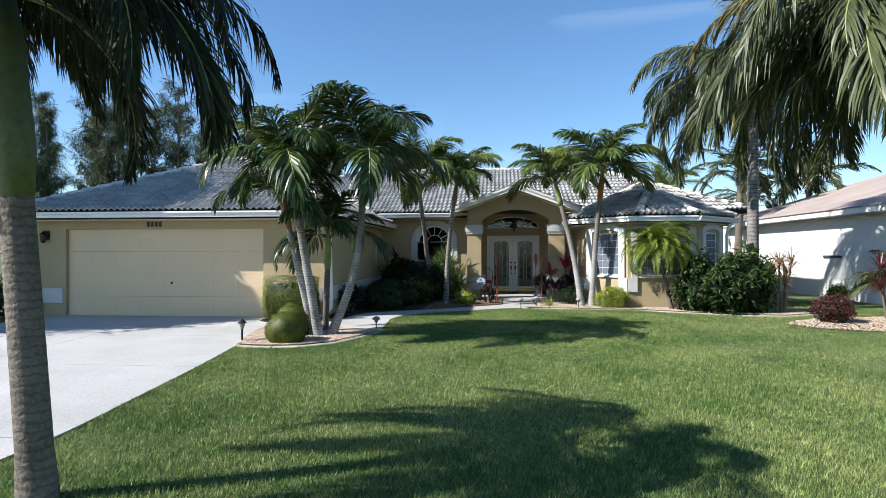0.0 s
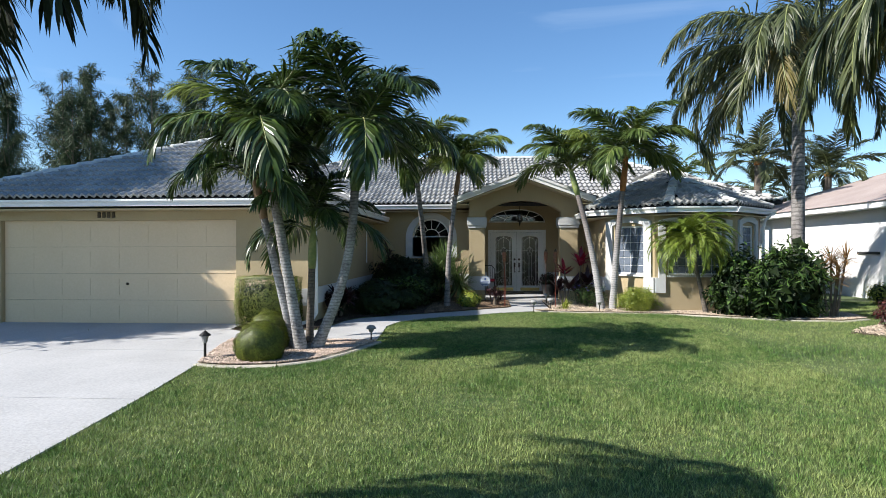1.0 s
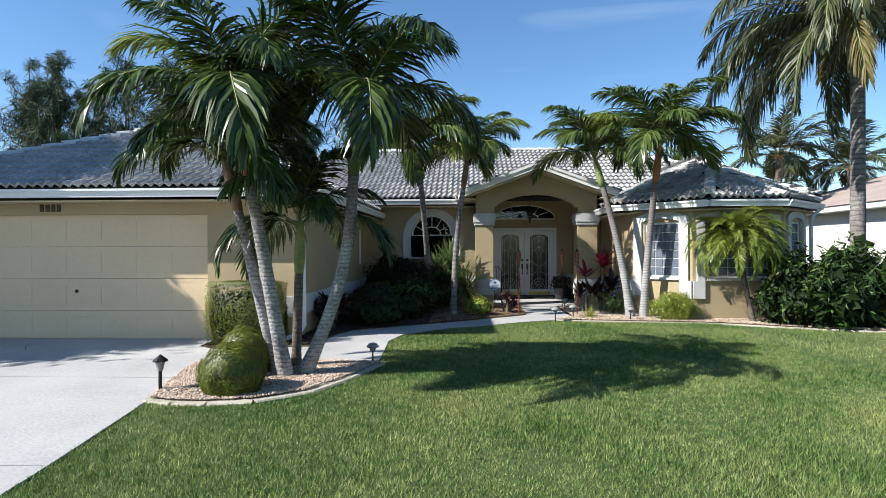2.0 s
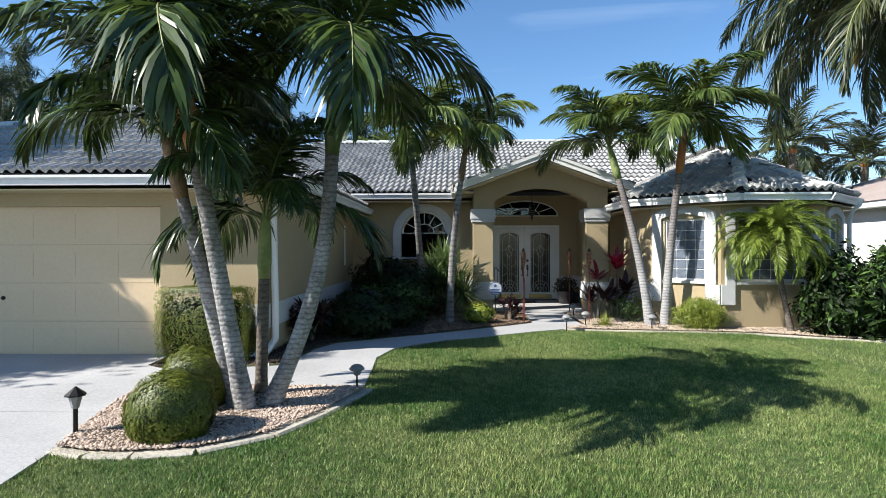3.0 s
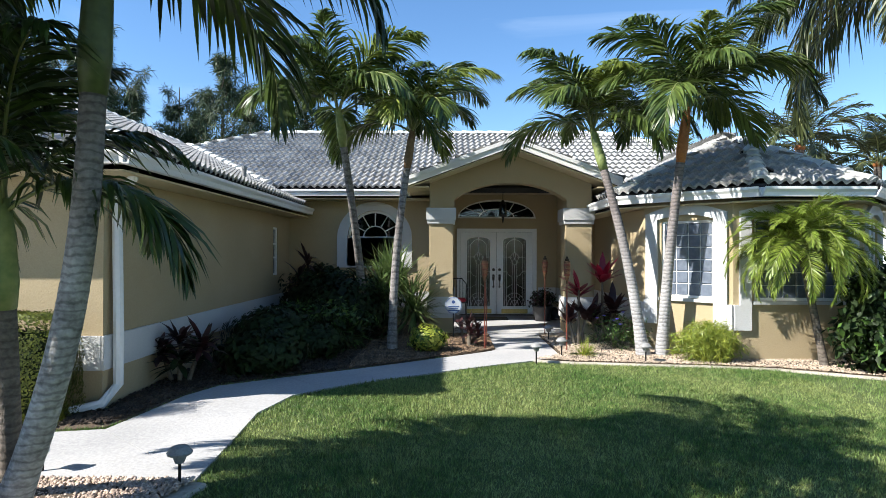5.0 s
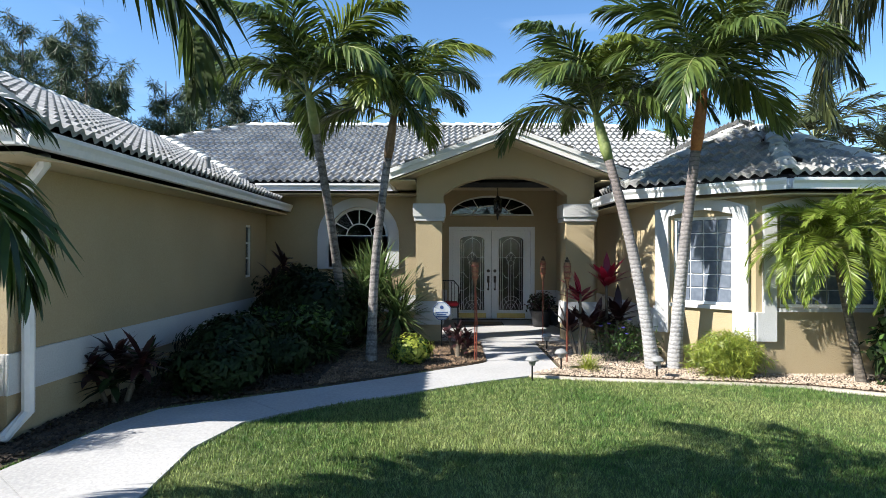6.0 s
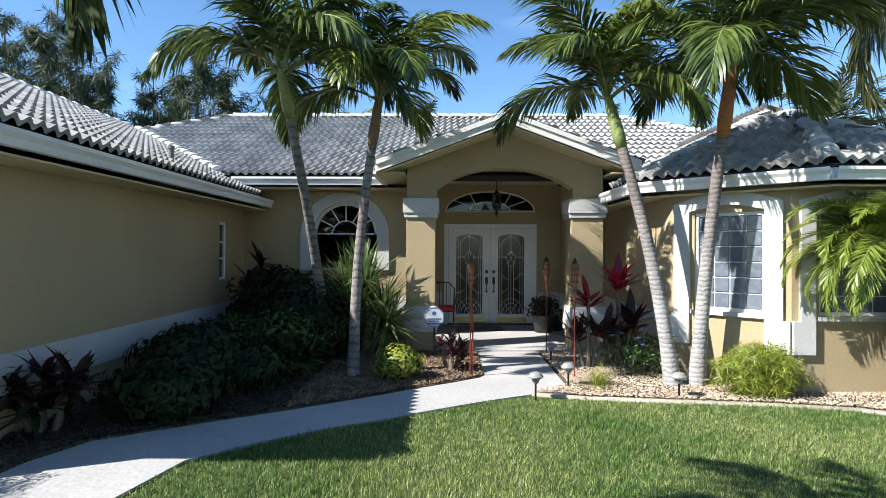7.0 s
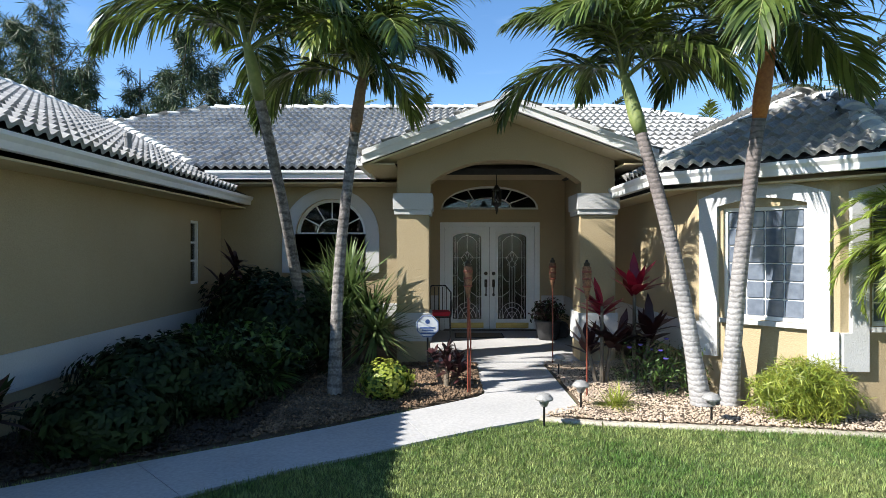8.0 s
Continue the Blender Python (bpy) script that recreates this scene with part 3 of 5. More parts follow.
part("glazing_bar", tube([(-2.75 + 0.25 * math.cos(math.pi * i / 14), MF + 0.09, 1.98 + 0.24 * math.sin(math.pi * i / 14)) for i in range(15)], 0.012, 6), WHITE, arch_window)

# narrow window in the garage side
slit = part("side_window", slab([rect(-2.86, -2.56, 1.2, 2.14), rect(-2.82, -2.60, 1.24, 2.10)], (GS - 0.02, 0, 0), Y, UP, (-0.06, 0, 0)), WHITE, house, "narrow white-framed side window")
part("pane", box(GS - 0.06, GS - 0.054, -2.82, -2.60, 1.24, 2.10), GLASS, slit).visible_shadow = False
for z in (1.53, 1.80):
    part("glazing_bar", box(GS - 0.07, GS - 0.03, -2.82, -2.60, z, z + 0.03), WHITE, slit)

# transom over the doors
transom = part("transom_window", slab([arch(-0.95, 0.95, 2.49, 2.5, 2.95), arch(-0.91, 0.91, 2.53, 2.535, 2.91)], (0, 0.04, 0), X, UP, (0, 0.07, 0)), WHITE, house, "arched transom window with curved glazing bars")
part("pane", slab([arch(-0.912, 0.912, 2.528, 2.535, 2.912)], (0, 0.075, 0), X, UP, (0, 0.006, 0)), GLASS, transom).visible_shadow = False
part("glazing_bar", tube([(0.42 * math.cos(math.pi * i / 14), 0.07, 2.53 + 0.19 * math.sin(math.pi * i / 14)) for i in range(15)], 0.012, 6), WHITE, transom)
for x0, x1, z1 in ((-0.3, -0.42, 2.86), (0.3, 0.42, 2.86), (-0.36, -0.75, 2.74), (0.36, 0.75, 2.74)):
    part("glazing_bar", tube([(x0, 0.07, 2.66 if abs(x1) < 0.5 else 2.6), (x1, 0.07, z1)], 0.01, 6), WHITE, transom)

# double front doors with leaded glass
part("door_frame", slab([[(-0.965, 0.14), (-0.875, 0.14), (-0.875, 2.155), (0.875, 2.155), (0.875, 0.14), (0.965, 0.14), (0.965, 2.24), (-0.965, 2.24)]], (0, -0.03, 0), X, UP, (0, 0.16, 0)), WHITE, house, "white front door frame")
part("door_sill", box(-0.9, 0.9, -0.06, 0.1, 0.14, 0.165, 0.004), BRONZE, house)


def front_door(x0, x1, hinge_left):
    c = (x0 + x1) / 2
    ga, gb, gz0, gz1 = c - 0.275, c + 0.275, 0.36, 2.03
    top = part("front_door", slab([rect(x0 + 0.004, x1 - 0.004, 0.17, 2.15), arch(ga, gb, gz0, 1.94, gz1)], (0, 0.02, 0), X, UP, (0, 0.045, 0)), WHITE, house, "white front door with a leaded glass panel")
    part("glass_bead", slab([rect(ga - 0.05, gb + 0.05, gz0 - 0.05, gz1 + 0.05), arch(ga, gb, gz0, 1.94, gz1)], (0, 0.02, 0), X, UP, (0, -0.018, 0)), WHITE, top)
    part("glass_panel", slab([arch(ga, gb, gz0, 1.94, gz1)], (0, 0.04, 0), X, UP, (0, 0.008, 0)), LEADGLASS, top).visible_shadow = False
    part("bottom_panel", box(x0 + 0.12, x1 - 0.12, 0.008, 0.02, 0.185, 0.29, 0.004), BRASS, top, "brass kick plate")
    y = 0.034

    def came(points, r=0.0045):
        part("lead_came", tube([(px, y, pz) for px, pz in points], r, 5), CAME, top)

    for s in (-1, 1):
        came([(c + s * 0.19, gz0), (c + s * 0.19, 1.86), (c + s * 0.1, 1.95), (c, 1.99)])
        came([(c + s * 0.235, gz0), (c + s * 0.235, 1.95)])
        came([(c + s * 0.055, gz0 + 0.2), (c + s * 0.055, 1.45), (c + s * 0.12, 1.55), (c, 1.68)])
        came([(c, 1.68), (c + s * 0.03, 1.6), (c, 1.5), (c + s * 0.09, 1.42), (c, 1.36)])
        came([(c + s * 0.27, 1.2), (c + s * 0.19, 1.2), (c + s * 0.12, 1.1), (c + s * 0.055, 1.08)])
        came([(c + s * 0.27, 0.8), (c + s * 0.19, 0.8), (c + s * 0.055, 0.9)])
        came([(c + s * 0.27, 1.55), (c + s * 0.06, 1.55)])
        for r in (0.10, 0.17, 0.25):
            came([(c + s * r * math.sin(k * math.pi / 12), gz0 + 0.02 + 1.2 * r * math.cos(k * math.pi / 12)) for k in range(7)])
        came([(c, gz0), (c + s * 0.14, gz0 + 0.24)])
    came([(c, 1.68), (c, gz1)])
    came([(c, gz0), (c, 1.36)])
    hx = x1 - 0.075 if hinge_left else x0 + 0.075
    deadbolt = part("deadbolt", lathe([(0.036, 0), (0.036, 0.012), (0.026, 0.02), (0.012, 0.02)], 14), BRONZE, top)
    deadbolt.matrix_basis = pose(hx, 0.02, 1.245, 90)
    part("handle_plate", box(hx - 0.028, hx + 0.028, 0.004, 0.02, 0.98, 1.13, 0.006), BRONZE, top)
    part("door_handle", tube([(hx, 0.005, 1.08), (hx, -0.05, 1.07), (hx, -0.062, 0.98), (hx, -0.05, 0.86), (hx, 0.015, 0.83)], 0.011, 8), BRONZE, top)
    foot = part("handle_foot", lathe([(0.026, 0), (0.024, 0.012), (0.01, 0.014)], 12), BRONZE, top)
    foot.matrix_basis = pose(hx, 0.02, 0.83, 90)


front_door(-0.875, 0.0, True)
front_door(0.0, 0.875, False)

# porch: two square columns, beams and the arched gable
CF = -3.15


def column(x0, x1):
    top = part("column", box(x0, x1, CF, CF + 0.5, 0.05, 2.2, 0.01), STUCCO, house)
    part("capital", box(x0 - 0.05, x1 + 0.05, CF - 0.05, CF + 0.55, 2.27, 2.50, 0.008), TRIM, top, "white column capital")
    part("capital_neck", box(x0 - 0.03, x1 + 0.03, CF - 0.03, CF + 0.53, 2.2, 2.27, 0.006), TRIM, top)
    part("plinth_band", box(x0 - 0.03, x1 + 0.03, CF - 0.03, CF + 0.53, 0.42, 0.82, 0.006), TRIM, top, "white band round the column foot")


column(-1.54, -1.08)
column(1.04, 1.54)
GX, GZ, GSLOPE, GEAVE, GY = 0.0, 3.68, 0.37, 1.95, -3.66
head = [(1.06 - 2.12 * i / 18, 2.66 + 0.32 * (1 - abs(1 - 2 * i / 18) ** 2.2) ** 0.9) for i in range(19)]
part("gable_wall", slab([[(-1.53, 2.5), (-1.06, 2.5)] + head[::-1] + [(1.06, 2.5), (1.53, 2.5), (1.53, 2.98), (0, 3.54), (-1.53, 2.98)]], (0, CF + 0.004, 0), X, UP, (0, 0.3, 0)), STUCCO, house)
for x0, x1 in ((-1.53, -1.23), (1.23, 1.53)):
    part("porch_beam", box(x0, x1, CF + 0.31, MF - 0.002, 2.5, 2.9), STUCCO, house)
part("porch_ceiling", box(-1.44, 1.44, CF + 0.31, 0.0, 3.06, 3.12), SOFFIT, house)

# garage door: four sections with raised panels
garage_door = part("garage_door", box(-11.07, -6.08, GF + 0.13, GF + 0.16, 0.02, 2.2), DARKGAP, house, "cream sectional garage door with raised panels")
for k in range(4):
    z0 = 0.025 + k * 0.545
    part("section", box(-11.06, -6.09, GF + 0.09, GF + 0.128, z0, z0 + 0.5415, 0.004), GARAGE, garage_door)
    for i in range(8):
        x0 = -11.0 + i * 0.615
        bm = box(x0 + 0.04, x0 + 0.575, GF + 0.086, GF + 0.092, z0 + 0.10, z0 + 0.44, 0.005)
        part("raised_panel", bm, GARAGE, garage_door)
handle = part("garage_handle", lathe([(0.03, 0), (0.03, 0.02), (0.012, 0.03), (0.012, 0.05)], 10), BRONZE, garage_door)
handle.matrix_basis = pose(-8.4, GF + 0.09, 0.9, 90)
part("bottom_seal", box(-11.06, -6.09, GF + 0.085, GF + 0.12, 0.012, 0.024), DARKGAP, garage_door)


# ---- roofs ----
GARZ, GARS = 2.62, 0.45      # garage eave and pitch
MAINZ, MAINS = 2.98, 0.45
WINGZ, WINGS = 2.60, 0.48


def garage_height(x, y):
    """Height of the garage roof over a place, or a low value outside it."""
    d = min(x + 12.42, -4.16 - x, y + 8.92)
    return GARZ + GARS * d if d > 0 else -9


def main_height(x, y):
    d = min(y + 2.2, 6.6 - y, x + 10.6, 7.6 - x)
    return MAINZ + MAINS * d if d > 0 else -9


def wing_height(x, y):
    d = min(x - 1.55, 6.1 - x, y + 6.24, (x - 1.55 + y + 4.71) * R2 + 0.0, (6.1 - x + y + 4.71) * R2)
    return WINGZ + WINGS * d if d > 0 else -9


def gable_height(x, y):
    return GZ - GSLOPE * abs(x) if abs(x) < GEAVE and y > GY else -9


ROOFS = {"main": main_height, "garage": garage_height, "wing": wing_height, "gable": gable_height}


def tile_mesh():
    """A double-roll concrete tile: 0.30 wide, 0.40 long, with a thick nose."""
    n, w, ln = 16, 0.302, 0.40
    prof = [(w * i / n - w / 2, 0.05 * (0.5 + 0.5 * math.cos(4 * math.pi * i / n))) for i in range(n + 1)]
    v = [(a, 0.0, h + 0.062) for a, h in prof] + [(a, ln, h + 0.008) for a, h in prof] + [(a, 0.0, h + 0.012) for a, h in prof]
    m1 = n + 1
    f = [(i, i + 1, m1 + i + 1, m1 + i) for i in range(n)] + [(2 * m1 + i, 2 * m1 + i + 1, i + 1, i) for i in range(n)]
    return raw("tile", v, f)


TILE_ME = tile_mesh()
TILE_ME.materials.append(TILE)
tv = np.empty(len(TILE_ME.vertices) * 3)
TILE_ME.vertices.foreach_get("co", tv)
tv = tv.reshape(-1, 3)
TILE_F = [tuple(p.vertices) for p in TILE_ME.polygons]
TILE_STORE = []          # tiles are laid at the end of the file


def roof(which, planes, label):
    """A roof part: dark decking under courses of tiles. planes: eave start, eave way, upslope way, outline in metres along them."""
    deck = bmesh.new()
    rows = []
    for origin, u, w, outline in planes:
        o, u, w = Vector(origin), Vector(u).normalized(), Vector(w).normalized()
        up = u.cross(w).normalized()
        slab([outline], o, u, w, up * -0.10, deck)
        amax, bmax = max(a for a, b in outline), max(b for a, b in outline)
        amin = min(a for a, b in outline)
        cells = [(amin + 0.15 + 0.30 * i, 0.34 * j - 0.04) for j in range(int(bmax / 0.34) + 1) for i in range(int((amax - amin) / 0.30) + 1)]
        mid = np.array([(a, b + 0.17) for a, b in cells])
        ok = inside(mid[:, 0], mid[:, 1], outline)
        for (a, b), keep in zip(cells, ok):
            p = o + u * a + w * (b + 0.17)
            if keep and all(h(p.x, p.y) < p.z + 0.03 for k, h in ROOFS.items() if k != which):
                rows.append(Matrix.Translation(o + u * a + w * b) @ Matrix((u, w, up)).transposed().to_4x4())
    top = part("roof", deck, DECK, house, label)
    TILE_STORE.append((top, rows))
    return top


def slope_dir(x, y, pitch):
    return Vector((x, y, pitch * math.hypot(x, y))).normalized()


def run(d, pitch):
    return d * math.sqrt(1 + pitch * pitch)


k45 = run(1, MAINS)
main_roof = roof("main", [
    ((-10.6, -2.2, MAINZ), X, slope_dir(0, 1, MAINS), [(0, 0), (18.2, 0), (13.8, 4.4 * k45), (4.4, 4.4 * k45)]),
    ((7.6, -2.2, MAINZ), Y, slope_dir(-1, 0, MAINS), [(0, 0), (8.8, 0), (4.4, 4.4 * k45)]),
    ((-10.6, 6.6, MAINZ), (0, -1, 0), slope_dir(1, 0, MAINS), [(0, 0), (8.8, 0), (4.4, 4.4 * k45)]),
    ((7.6, 6.6, MAINZ), (-1, 0, 0), slope_dir(0, -1, MAINS), [(0, 0), (18.2, 0), (13.8, 4.4 * k45), (4.4, 4.4 * k45)]),
], "grey tiled main hip roof")
gar_roof = roof("garage", [
    ((-12.42, -8.92, GARZ), X, slope_dir(0, 1, GARS), [(0, 0), (8.26, 0), (4.13, 4.13 * k45)]),
    ((-4.16, -8.92, GARZ), Y, slope_dir(-1, 0, GARS), [(0, 0), (7.2, 0), (10.6, 4.13 * k45), (4.13, 4.13 * k45)]),
    ((-12.42, 3.0, GARZ), (0, -1, 0), slope_dir(1, 0, GARS), [(0, 0), (11.92, 0), (7.79, 4.13 * k45), (0, 4.13 * k45)]),
], "grey tiled garage hip roof")
kw = run(1, WINGS)
hw = 2.275
wing_roof = roof("wing", [
    ((1.55, 0.5, WINGZ), (0, -1, 0), slope_dir(1, 0, WINGS), [(0, 0), (5.21, 0), (4.268, hw * kw), (0, hw * kw)]),
    ((1.55, -4.71, WINGZ), (R2, -R2, 0), slope_dir(R2, R2, WINGS), [(0, 0), (2.164, 0), (1.418, 1.8 * kw), (0.943, hw * kw)]),
    ((3.08, -6.24, WINGZ), X, slope_dir(0, 1, WINGS), [(0, 0), (1.49, 0), (0.745, 1.8 * kw)]),
    ((4.57, -6.24, WINGZ), (R2, R2, 0), slope_dir(-R2, R2, WINGS), [(0, 0), (2.164, 0), (1.221, hw * kw), (0.746, 1.8 * kw)]),
    ((6.1, -4.71, WINGZ), Y, slope_dir(-1, 0, WINGS), [(0, 0), (5.21, 0), (5.21, hw * kw), (0.942, hw * kw)]),
], "grey tiled hip roof over the bay")
kg = run(1, GSLOPE)
gable_roof = roof("gable", [
    ((-GEAVE, GY + 6.3, GZ - GSLOPE * GEAVE), (0, -1, 0), slope_dir(1, 0, GSLOPE), [(0, 0), (6.3, 0), (6.3, GEAVE * kg), (0, GEAVE * kg)]),
    ((GEAVE, GY, GZ - GSLOPE * GEAVE), Y, slope_dir(-1, 0, GSLOPE), [(0, 0), (6.3, 0), (6.3, GEAVE * kg), (0, GEAVE * kg)]),
], "grey tiled porch gable roof")

# fascia of the gable, soffits and gutters
for s in (-1, 1):
    d = Vector((s * GEAVE, 0, -GSLOPE * GEAVE))
    part("gable_fascia", slab([[(0, 0.0), (1, 0.0), (1, -0.13), (0, -0.13)]], (0, GY - 0.03, GZ + 0.02), d, UP, (0, 0.05, 0)), WHITE, house, "white barge board")
    part("gable_trim", slab([[(0, 0.04), (1, 0.04), (1, -0.03), (0, -0.03)]], (0, GY - 0.055, GZ + 0.02), d, UP, (0, 0.024, 0)), GUTTER, house)
    part("gable_soffit", slab([[(0, -0.12), (1, -0.12), (1, -0.15), (0, -0.15)]], (0, GY + 0.025, GZ), d, UP, (0, 0.72, 0)), SOFFIT, house)


def gutter(a, b, z, out):
    """A white box gutter on its fascia from a to b."""
    a, b, out = Vector((*a, z)), Vector((*b, z)), Vector((*out, 0)).normalized()
    prof = [(a0, 0.85 * b0 - 0.025) for a0, b0 in ((0.0, -0.02), (0.0, -0.17), (0.075, -0.17), (0.085, -0.10), (0.115, -0.055), (0.115, -0.015), (0.10, -0.015), (0.095, -0.05), (0.07, -0.09), (0.06, -0.15), (0.02, -0.15), (0.02, -0.02))]
    part("gutter", slab([prof], a, out, UP, b - a), GUTTER, house, "white aluminium gutter")


def soffit(poly, z):
    part("soffit", slab([poly], (0, 0, z), X, Y, (0, 0, 0.02)), SOFFIT, house)


gutter((-12.42, -8.92), (-4.16, -8.92), GARZ, (0, -1))
gutter((-4.16, -8.96), (-4.16, MF), GARZ, (1, 0))
gutter((-4.6, -2.2), (-GEAVE, -2.2), MAINZ, (0, -1))
gutter((1.55, -3.0), (1.55, -4.71), WINGZ, (-1, 0))
gutter((1.55, -4.71), (3.08, -6.24), WINGZ, (-1, -1))
gutter((3.08, -6.24), (4.57, -6.24), WINGZ, (0, -1))
gutter((4.57, -6.24), (6.1, -4.71), WINGZ, (1, -1))
gutter((6.1, -4.71), (6.1, 0.5), WINGZ, (1, 0))
gutter((-GEAVE, GY), (-GEAVE, MF), GZ - GSLOPE * GEAVE + 0.03, (-1, 0))
gutter((GEAVE, GY), (GEAVE, -2.4), GZ - GSLOPE * GEAVE + 0.03, (1, 0))
soffit([(-12.4, -8.9), (-4.17, -8.9), (-4.17, MF), (GS, MF), (GS, GF), (-12.4, GF)], GARZ - 0.23)
soffit([(-4.6, -2.19), (-1.53, -2.19), (-1.53, MF), (-4.6, MF)], MAINZ - 0.23)
soffit([(1.57, -1.7), (1.57, -4.70), (3.09, -6.22), (4.56, -6.22), (6.08, -4.70), (6.08, -1.7), (5.7, -1.7), A2, B2, B1, A1, (1.95, -1.7)], WINGZ - 0.23)
for x0, x1 in ((-GEAVE, -1.53), (1.53, GEAVE)):
    soffit([(x0, GY + 0.05), (x1, GY + 0.05), (x1, MF), (x0, MF)], GZ - GSLOPE * GEAVE - 0.12)
part("downspout", tube([(GS + 0.3, GF - 0.02, 2.44), (GS + 0.28, GF + 0.02, 2.38), (GS + 0.08, GF + 0.1, 2.2), (GS + 0.07, GF + 0.12, 1.9), (GS + 0.09, GF + 0.12, 0.85), (GS + 0.09, GF + 0.12, 0.32), (GS + 0.02, GF - 0.05, 0.16), (GS - 0.2, GF - 0.2, 0.12)], 0.05, 8), GUTTER, house, "white downspout at the garage corner")
part("downspout", tube([(5.95, -5.02, 2.45), (5.8, -5.0, 2.3), (5.76, -4.98, 2.1), (5.76, -4.98, 0.25)], 0.04, 8), GUTTER, house, "white downspout")


def caps(parent, a, b, name="ridge_cap"):
    """Half-round cap tiles along a hip or ridge, each lapping the next."""
    a, b = Vector(a), Vector(b)
    d = (b - a).normalized()
    side = d.cross(Vector(UP)).normalized()
    up = side.cross(d)
    m = Matrix((side, d, up)).transposed().to_4x4()
    n = int((b - a).length / 0.36)
    for k in range(n):
        ob = part(name, CAP_ME, None, parent)
        ob.matrix_basis = Matrix.Translation(a + d * (0.36 * k)) @ m


cv, cf = [], []
for yy, r, lift in ((0.0, 0.125, 0.05), (0.42, 0.105, 0.03), (0.0, 0.095, 0.03)):
    cv += [(r * math.cos(math.pi * i / 8), yy, lift - 0.02 + 0.8 * r * math.sin(math.pi * i / 8)) for i in range(9)]
cf = [(i, i + 1, 9 + i + 1, 9 + i) for i in range(8)] + [(18 + i, 18 + i + 1, i + 1, i) for i in range(8)]
CAP_ME = raw("ridge_cap", cv, cf)
CAP_ME.materials.append(CAPTILE)
MR = MAINZ + MAINS * 4.4
caps(main_roof, (-6.2, 2.2, MR), (3.2, 2.2, MR))
caps(main_roof, (-8.2, 0.2, MAINZ + MAINS * 2.4), (-6.2, 2.2, MR))
caps(main_roof, (7.6, -2.2, MAINZ), (3.2, 2.2, MR))
GR = GARZ + GARS * 4.13
caps(gar_roof, (-12.42, -8.92, GARZ), (-8.29, -4.79, GR))
caps(gar_roof, (-4.16, -8.92, GARZ), (-8.29, -4.79, GR))
caps(gar_roof, (-8.29, -4.79, GR), (-8.29, 1.6, GR))
caps(gar_roof, (-4.95, -2.0, GARZ + 0.42), (-8.0, 1.0, GR - 0.05), "valley_tile")
WR = WINGZ + WINGS * hw
WM = WINGZ + WINGS * 1.8
caps(wing_roof, (1.55, -4.71, WINGZ), (3.825, -3.768, WR))
caps(wing_roof, (3.08, -6.24, WINGZ), (3.825, -4.44, WM))
caps(wing_roof, (4.57, -6.24, WINGZ), (3.825, -4.44, WM))
caps(wing_roof, (6.1, -4.71, WINGZ), (3.825, -3.768, WR))
caps(wing_roof, (3.825, -4.44, WM), (3.825, -3.768, WR))
caps(wing_roof, (3.825, -3.768, WR), (3.825, -0.2, WR))
caps(gable_roof, (0, GY, GZ), (0, -0.4, GZ))
part("vent_pipe", lathe([(0.04, 0), (0.04, 0.2), (0.05, 0.2), (0.05, 0.24)], 10), GREYMETAL, house).location = (-4.55, -4.6, GARZ + 0.2)

